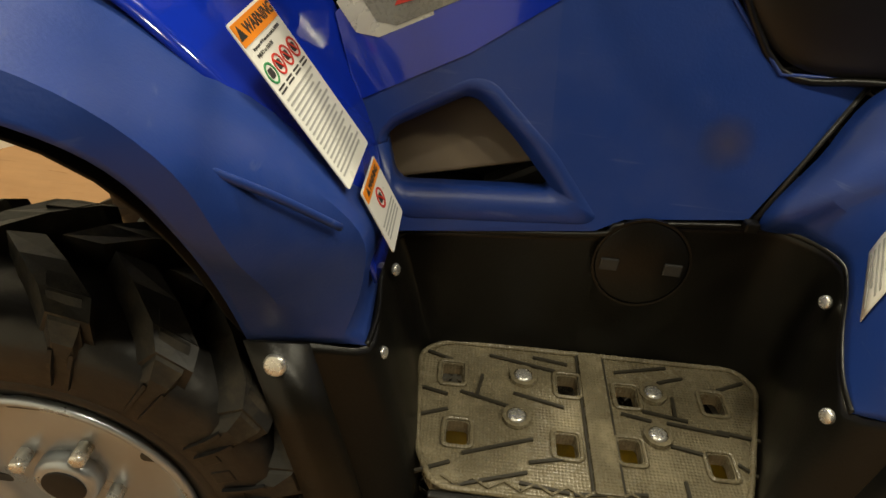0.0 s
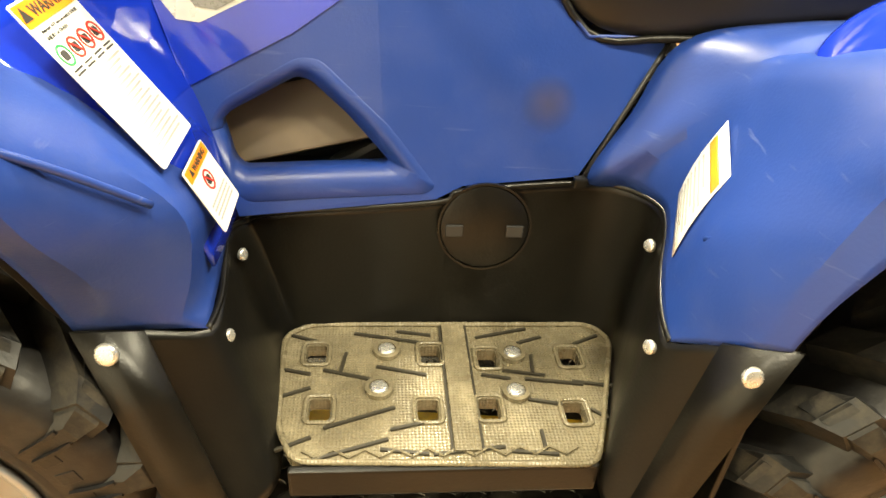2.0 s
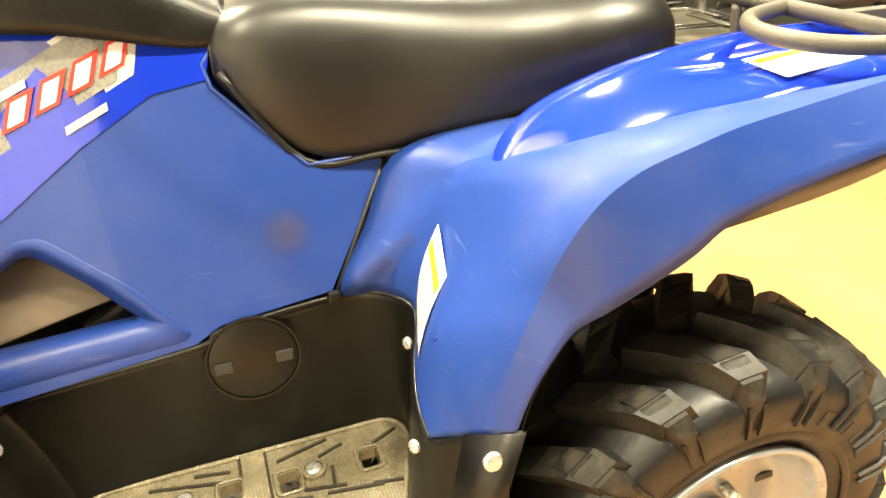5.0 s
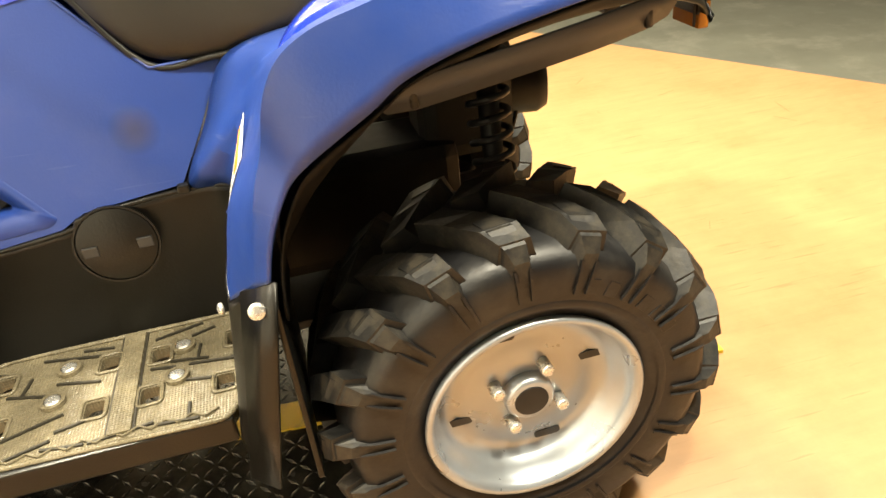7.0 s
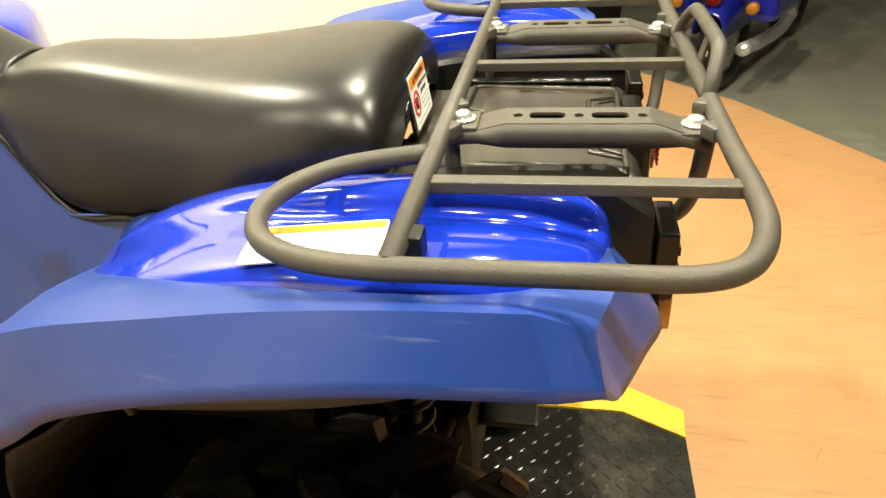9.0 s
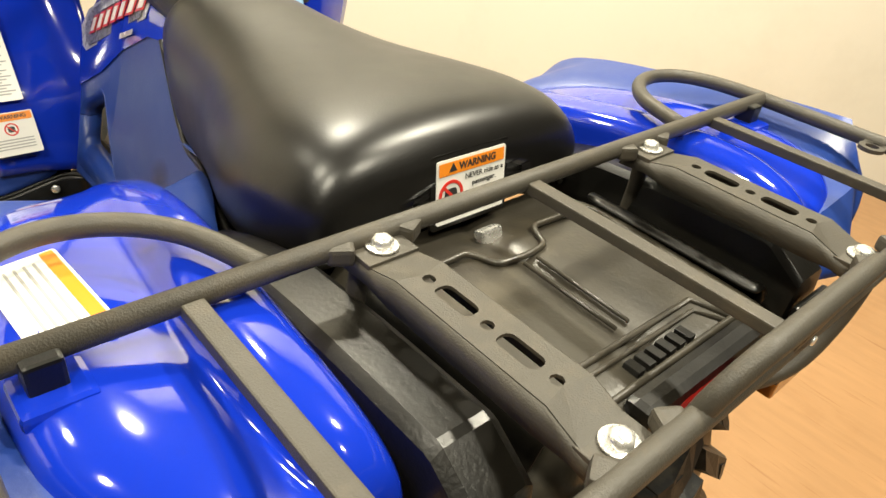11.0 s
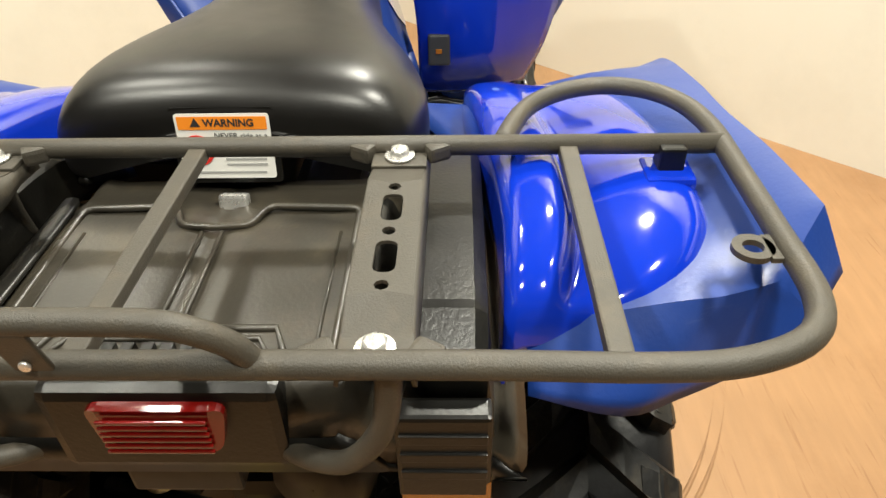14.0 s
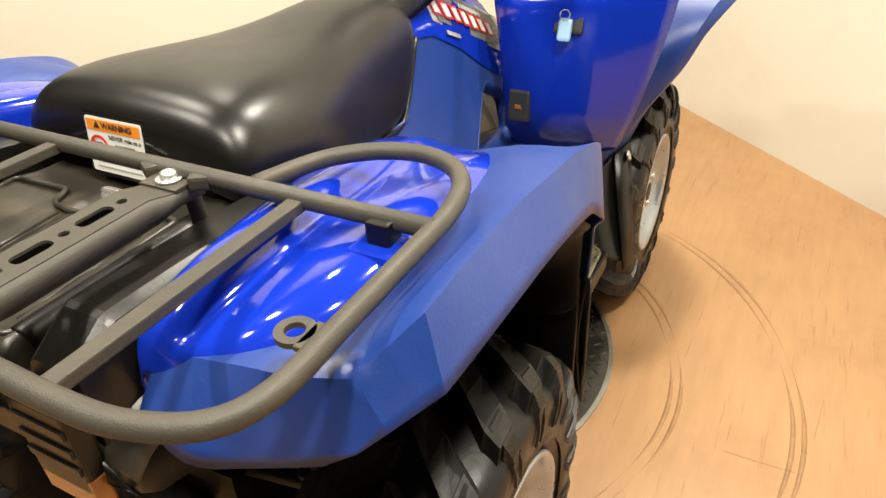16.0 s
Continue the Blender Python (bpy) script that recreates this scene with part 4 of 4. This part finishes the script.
    for k in range(6):
        box("raised_bar", (.972, -.040 + k * .016, .894), (.017, .0105, .008), BLACK, t, "", .001)
    lp = put("tail_lamp", fill_mesh("tail_lamp", [round_loop([(-.046, .842), (.046, .842), (.055, .890), (-.055, .890)], .012)], .03, lambda u, v, w: Vector((1.034 + w - u * u * 3.0, u + .014, v))), LAMP_RED, QUAD, "red plastic tail lamp")
    for k in range(6):
        box("lens_rib", (1.0335, .014, .849 + k * .0068), (.003, .084, .003), LAMP_RED, lp, "", .001)
    box("lamp_housing", (1.004, .014, .852), (.03, .19, .095), BLACK, QUAD, "black tail lamp housing", .01)
    box("number_bracket", (.985, .0, .765), (.03, .10, .04), DARK, QUAD, "", .004)


def wheel(x, y, z, r, width, s, rim_r, front):
    hw = width / 2
    prof = [(rim_r * .98, -hw * .72), (rim_r * 1.06, -hw * .86), (rim_r * 1.25, -hw * .99), (r * .80, -hw), (r * .85, -hw * .94), (r * .89, -hw * .74), (r * .905, -hw * .4), (r * .91, 0),
            (r * .905, hw * .4), (r * .89, hw * .74), (r * .85, hw * .94), (r * .80, hw), (rim_r * 1.25, hw * .99), (rim_r * 1.06, hw * .86), (rim_r * .98, hw * .72)]
    cy = y - s * hw
    wh = put("wheel", revolve_mesh("wheel", prof, 72), RUBBER, QUAD, "dusty black rubber tyre on a silver steel rim", pose(x, cy, z))
    # tread lugs: swept chevron blocks that run over the shoulder
    n = 18
    for side in (-1, 1):
        for kind in (0, 1):
            path = ([(.02, .0, 1.0), (.35, .11, 1.0), (.70, .23, .985), (.90, .27, .945)] if kind == 0 else [(.52, .02, .995), (.74, .06, .98), (.93, .09, .925), (1.01, .10, .86), (1.015, .10, .80)])
            vs, fs = [], []
            for i, (u, a, q) in enumerate(path):
                wd = (.080, .092, .10, .085)[i] if kind == 0 else (.060, .068, .062, .046, .026)[i]
                for rr, shrink in ((r * q * .87, 1.3), (r * q + .004, .80)):
                    for da in (-wd * shrink, wd * shrink):
                        an = (a + da) * 1.0
                        vs.append((rr * math.sin(an), side * u * hw * (1.0 if rr > r * q else .97), rr * math.cos(an)))
            for i in range(len(path) - 1):
                b = i * 4
                for q in ((0, 2, 6, 4), (2, 3, 7, 6), (3, 1, 5, 7), (1, 0, 4, 5)):
                    fs.append(tuple(b + k for k in q))
            fs += [(0, 1, 3, 2), tuple((len(path) - 1) * 4 + k for k in (0, 2, 3, 1))]
            me = mesh_of("tread_lug", vs, fs, False)
            for k in range(n):
                an = 360 / n * (k + (.5 if side > 0 else 0) + (.5 if kind else 0))
                put("tread_lug", me, LUG, wh, "", pose(x, cy, z) @ pose(0, 0, 0, 0, an, 0))
    # thin paired ribs below each shoulder lug on the outer wall
    vs = []
    for u, q in ((.985, .84), (1.010, .79), (1.012, .74), (1.003, .68)):
        for rr, da in ((0, -.011), (.004, -.008), (.004, .008), (0, .011)):
            vs.append((r * q * math.sin(.10 + da), s * (u * hw + rr), r * q * math.cos(.10 + da)))
    rib = mesh_of("sidewall_rib", vs, [tuple(i * 4 + k for k in fc) for i in range(3) for fc in ((0, 1, 5, 4), (1, 2, 6, 5), (2, 3, 7, 6))], False)
    for k in range(n):
        for d in (-2.2, 2.2):
            put("sidewall_rib", rib, RUBBER, wh, "", pose(x, cy, z) @ pose(0, 0, 0, 0, 360 / n * (k + (1 if s > 0 else .5)) + d, 0))
    # sidewall ribs round the rim, lettering as plain bars
    put("bead_ring", revolve_mesh("bead_ring", [(rim_r * 1.20, s * hw * .985), (rim_r * 1.24, s * hw * 1.01), (rim_r * 1.28, s * hw * .99)], 60), RUBBER, wh, "", pose(x, cy, z))
    bar = box_mesh("raised_bar", .018, .003, .024, .001)
    for k in range(6):
        an = 20 + k * 8 if not front else 60 + k * 8
        put("raised_bar", bar, RUBBER, wh, "", pose(x, cy + s * hw * .995, z) @ pose(0, 0, 0, 0, an, 0) @ pose(0, 0, rim_r * 1.42))
    o = s * hw
    rp = [(rim_r * 1.06, o * .86), (rim_r * 1.075, o * .93), (rim_r * 1.05, o * .97), (rim_r * 1.01, o * .95), (rim_r * .97, o * .86), (rim_r * .955, o * .74), (rim_r * .90, o * .70), (rim_r * .87, o * .58),
          (rim_r * .80, o * .50), (rim_r * .72, o * .47), (rim_r * .60, o * .50), (rim_r * .50, o * .54), (rim_r * .30, o * .54), (.001, o * .54)]
    rm = put("rim", revolve_mesh("rim", rp, 56), SILVER, wh, "silver painted steel rim", pose(x, cy, z))
    put("hub_cap", cyl_mesh("hub_cap", rim_r * .25, .024, 24, .008), SILVER, wh, "", facing((x, cy + o * .53, z), (0, s, 0)))
    put("cap_emblem", cyl_mesh("cap_emblem", rim_r * .17, .002, 24, .0005), DARK, wh, "", facing((x, cy + o * .53 + s * .024, z), (0, s, 0)))
    for k in range(4):
        a = math.pi / 4 + k * math.pi / 2 + .3
        put("lug_nut", cyl_mesh("lug_nut", .011, .026, 6, .004), CHROME, wh, "", facing((x + rim_r * .36 * math.cos(a), cy + o * .54, z + rim_r * .36 * math.sin(a)), (0, s, 0)))
        a += .8
        # slots are black plates on the closed rim, the openings' shade as colour
        put("rim_slot", fill_mesh("rim_slot", [round_loop([(-.022, -.007), (.022, -.007), (.022, .007), (-.022, .007)], .006)], .004), INK_AND_SHADE, wh, "",
            facing((x + rim_r * .72 * math.cos(a), cy + o * .475, z + rim_r * .72 * math.sin(a)), (0, s, 0), 0) @ pose(0, 0, .003, 0, 0, 0))


def coil(x0, p0, p1, r, turns, wire, name="shock_spring"):
    a, b = Vector(p0), Vector(p1)
    d = (b - a)
    q = d.normalized().to_track_quat("Z", "Y")
    pts = []
    n = turns * 14
    for k in range(n + 1):
        t = k / n
        an = 2 * math.pi * turns * t
        pts.append(a + q @ Vector((r * math.cos(an), r * math.sin(an), d.length * t)))
    sp = tube(name, pts, wire, INK_AND_SHADE, QUAD, "black coil spring", 8)
    tube("shock_body", [a, a + d * .5, b], r * .55, DARK, sp, "", 12)
    return sp


def chassis():
    box("main_frame", (0.05, 0, .47), (1.25, .18, .22), DARK, QUAD, "dark dusty steel frame and engine", .03)
    box("skid_plate", (0, 0, .30), (1.0, .30, .02), DARK, QUAD, "", .006)
    box("rear_gearcase", (.66, 0, .33), (.24, .20, .20), DARK, QUAD, "", .03)
    box("front_gearcase", (-.58, 0, .34), (.2, .16, .16), DARK, QUAD, "", .03)
    box("rear_frame", (.70, 0, .64), (.18, .14, .22), DARK, QUAD, "", .03)
    for s in (-1, 1):
        for x, yo in ((.63, .40), (-.59, .34)):
            tube("axle", [(x, s * .08, .33), (x, s * yo, .31)], .022, DARK, QUAD, "", 12)
            for dx in (-.11, .11):
                tube("suspension_arm", [(x + dx, s * .10, .42), (x + dx * .3, s * (yo - .03), .37)], .014, DARK, QUAD, "", 10)
                tube("suspension_arm", [(x + dx, s * .10, .28), (x + dx * .3, s * (yo - .03), .25)], .014, DARK, QUAD, "", 10)
        coil(.66, (.71, s * .135, .78), (.70, s * .235, .37), .033, 13, .006)
        put("shock_band", cyl_mesh("shock_band", .030, .018, 20, .003), AMBER, QUAD, "", facing((.70, s * .236, .365), (0, s * .25, -1)))
        put("shock_end", cyl_mesh("shock_end", .028, .03, 20, .004), PLATE_EDGE, QUAD, "", facing((.70, s * .2405, .347), (0, s * .25, -1)))
        coil(-.5, (-.49, s * .15, .80), (-.53, s * .27, .40), .034, 9, .0065)
        # muffler and bar under the tail
        tube("frame_rail", smooth_path([(.30, s * .10, .72), (.60, s * .12, .80), (.98, s * .11, .82)], 6), .014, DARK, QUAD, "", 10)
    put("muffler", revolve_mesh("muffler", [(.001, -.17), (.05, -.17), (.062, -.15), (.062, .15), (.05, .17), (.02, .172)], 28), DARK, QUAD, "dark steel muffler under the tail", pose(.74, .12, .60, 0, 0, 75))
    box("hitch_plate", (.82, 0, .36), (.12, .09, .012), DARK, QUAD, "", .003)
    tube("cable", smooth_path([(.80, .05, .74), (.84, .06, .62), (.82, .05, .52), (.76, .04, .46)], 6), .005, RUBBER, QUAD, "", 8)


def steering():
    # black column cover ahead of the seat, bars and dash beyond it
    rows_ = []
    for x, w, z0, z1 in ((.135, .070, .955, 1.003), (.10, .072, .95, 1.022), (.04, .075, .96, 1.060), (-.03, .08, .98, 1.095), (-.10, .085, .99, 1.115), (-.18, .09, .99, 1.12)):
        rows_.append([(x, -w, z0), (x, -w * .92, z0 + (z1 - z0) * .6), (x, -w * .6, z1 - .006), (x, 0, z1), (x, w * .6, z1 - .006), (x, w * .92, z0 + (z1 - z0) * .6), (x, w, z0)])
    c = surface("column_cover", rows_, BLACK, QUAD, "glossy black cover ahead of the seat", solid=.004, sub=2)
    tube("steering_post", [(-.18, 0, 1.08), (-.20, 0, 1.16)], .022, DARK, QUAD)
    hb = tube("handlebar", smooth_path([(-.05, -.40, 1.17), (-.13, -.25, 1.18), (-.20, -.08, 1.17), (-.20, .08, 1.17), (-.13, .25, 1.18), (-.05, .40, 1.17)], 6), .011, DARK, QUAD, "dark steel handlebar")
    for s in (-1, 1):
        tube("hand_grip", [(-.03, s * .41, 1.17), (-.09, s * .31, 1.177)], .017, RUBBER, hb)
    rows_ = [[(x, y, z) for y in (-.17, -.08, 0, .08, .17)] for x, z in ((-.22, 1.02), (-.32, 1.03), (-.45, 1.04), (-.62, 1.0), (-.82, .95))]
    surface("front_cowl", rows_, BLUE, QUAD, "glossy blue front cowl", solid=.004, sub=1)
    # key recess with key and fob on the dash
    box("key_recess", (-.158, .300, .905), (.012, .062, .055), INK_AND_SHADE, QUAD, "", .006, (0, -22, 0))
    k = box("key_fob", (-.140, .296, .890), (.006, .028, .045), FOB, QUAD, "pale blue key fob hanging from the ignition key", .006, (0, -20, 0))
    put("key_ring", ring_mesh("key_ring", .011, .002, .0015), CHROME, k, "", facing((-.146, .293, .918), (1, .2, .3)))
    box("socket_box", (-.148, .198, .712), (.02, .05, .07), INK_AND_SHADE, QUAD, "black socket recess", .006, (0, -10, 0))
    box("socket_tab", (-.136, .198, .712), (.004, .014, .010), AMBER, QUAD, "", .001)


for side in (-1, 1):
    rear_fender(side)
    front_fender(side)
    footwell(side)
    tank(side)
    wheel(.648, side * .524, .318, .318, .245, side, .160, False)
    wheel(-.594, side * .450, .318, .318, .20, side, .160, True)
seat()
big_label(-1)
side_label()
fender_label()
rack()
tray()
chassis()
steering()


# ---------- platform ----------
def platform():
    dk = put("platform_deck", fill_mesh("platform_deck", [[(.30, -.030), (1.21, -.098), (1.21, .288), (1.07, .358), (.30, .370)]], .006), PLATE, m=pose(0, 0, .006))
    tagged(dk, "black steel diamond plate deck with worn yellow edges", "platform", kind="structure")
    for lp in ([(-.55, .045), (.15, -.018), (1.21, -.100), (1.21, -.205), (.15, -.095), (-.55, -.025)], [(.30, .372), (1.07, .360), (1.21, .290), (1.215, .375), (1.09, .445), (.30, .440)]):
        put("yellow_edge", fill_mesh("yellow_edge", [lp], .010), YELLOW, dk, "", pose(0, 0, .0105))
    tt = put("turntable", cyl_mesh("turntable", .53, .010, 96, .004), PLATE, m=pose(-.08, -.06, -.0045))
    tagged(tt, "round steel diamond plate turntable with a worn rim", "turntable", kind="structure")
    put("rim_band", ring_mesh("rim_band", .536, .012, .012, 96), PLATE_EDGE, tt, "", pose(-.08, -.06, -.005))
    # raised lozenges
    vs, fs = [], []

    def lozenge(x, y, a, z):
        c, s_ = math.cos(a), math.sin(a)
        b = len(vs)
        for u, v, w in ((-.015, 0, 0), (0, -.0042, 0), (.015, 0, 0), (0, .0042, 0), (-.009, 0, .0018), (.009, 0, .0018)):
            vs.append((x + u * c - v * s_, y + u * s_ + v * c, z + w))
        for f in ((0, 1, 4), (1, 5, 4), (1, 2, 5), (2, 3, 5), (3, 4, 5), (3, 0, 4)):
            fs.append(tuple(b + k for k in f))
    k = 0
    for i in range(-46, 47):
        for j in range(-40, 40):
            x, y = i * .027 - .0, j * .027
            on_deck = -.008 - (x - .3) * .075 < y < min(.355, .355 - (x - 1.06) * .5) and .31 < x < 1.19
            on_disc = (x + .08) ** 2 + (y + .06) ** 2 < .515 ** 2 and not (-.098 < y + (x - .15) * .09 < -.004) and not (on_deck or x > .30)
            if on_deck or on_disc:
                lozenge(x, y, math.radians(45 if (i + j) % 2 else -45), .0062 if on_deck else .0056)
    lz = put("plate_pattern", mesh_of("plate_pattern", vs, fs, False), PLATE, dk)
    tagged(lz, kind="stuff")


# ---------- background beyond the stage ----------
def motorcycle(x, y, turn):
    e = empty("motorcycle")
    tagged(e, "dark blue touring motorcycle with chrome pipes and amber indicators", "motorcycle")
    M = []
    for wx in (-.75, .75):
        w = put("wheel", revolve_mesh("wheel", [(.20, -.05), (.24, -.075), (.30, -.07), (.33, -.03), (.335, 0), (.33, .03), (.30, .07), (.24, .075), (.20, .05)], 40), RUBBER, e, "", pose(wx, 0, .33))
        put("rim", revolve_mesh("rim", [(.21, -.04), (.19, -.03), (.06, -.035), (.001, -.05), (.001, .05), (.06, .035), (.19, .03), (.21, .04)], 30), CHROME, w, "", pose(wx, 0, .33))
    rows_ = [[(x_ + .75, y_, z_) for y_, z_ in ((-.10, .42), (-.10, .70 - abs(x_) * .4), (0, .74 - abs(x_) * .4), (.10, .70 - abs(x_) * .4), (.10, .42))] for x_ in (-.36, -.2, 0, .2, .36)]
    surface("rear_mudguard", rows_, MOTO_BLUE, e, "", solid=.004, sub=1)
    box("body", (.05, 0, .62), (.95, .24, .28), MOTO_BLUE, e, "", .08)
    box("saddle", (.25, 0, .80), (.75, .30, .10), SEAT, e, "", .04)
    box("fuel_tank", (-.32, 0, .86), (.48, .30, .22), MOTO_BLUE, e, "", .08)
    for s in (-1, 1):
        box("pannier", (.72, s * .27, .66), (.50, .18, .28), MOTO_BLUE, e, "", .05)
        tube("exhaust_pipe", smooth_path([(-.2, s * .16, .32), (.2, s * .2, .30), (.65, s * .22, .33), (1.05, s * .22, .37)], 6), .045, CHROME, e, "", 16)
        put("indicator", cyl_mesh("indicator", .04, .05, 20, .02), AMBER, e, "", facing((1.02, s * .24, .62), (1, 0, 0)))
        tube("fork", [(-.75, s * .1, .33), (-.48, s * .1, .95)], .025, CHROME, e)
    put("tail_lamp", cyl_mesh("tail_lamp", .05, .05, 20, .02), LAMP_RED, e, "", facing((1.03, 0, .66), (1, 0, 0)))
    tube("handlebar", smooth_path([(-.25, -.4, 1.05), (-.45, -.15, 1.08), (-.45, .15, 1.08), (-.25, .4, 1.05)], 6), .014, CHROME, e)
    e.matrix_world = pose(x, y, -.45, 0, 0, turn)


def background():
    d = box("door_panel", (.53, 5.58, .75), (.86, .06, 2.4), BROWN, None, "", .006, (0, 0, 24))
    tagged(d, "brown wooden panel door against the far wall", "door", kind="structure")
    rows_ = [[(w * math.cos(k * math.pi / 2 + .78), w * math.sin(k * math.pi / 2 + .78), z) for k in range(4)] for w, z in ((.001, 0), (.14, 0), (.20, .62), (.185, .62), (.13, .03), (.001, .03))]
    v, f = grid(rows_, True)
    tagged(put("waste_bin", mesh_of("waste_bin", v, f, False), BLACK, None, "", pose(1.16, 4.9, -.45, 0, 0, 20)), "black square plastic waste bin on the concrete", "waste bin")


setting()
platform()
motorcycle(2.33, 4.69, 240)
background()
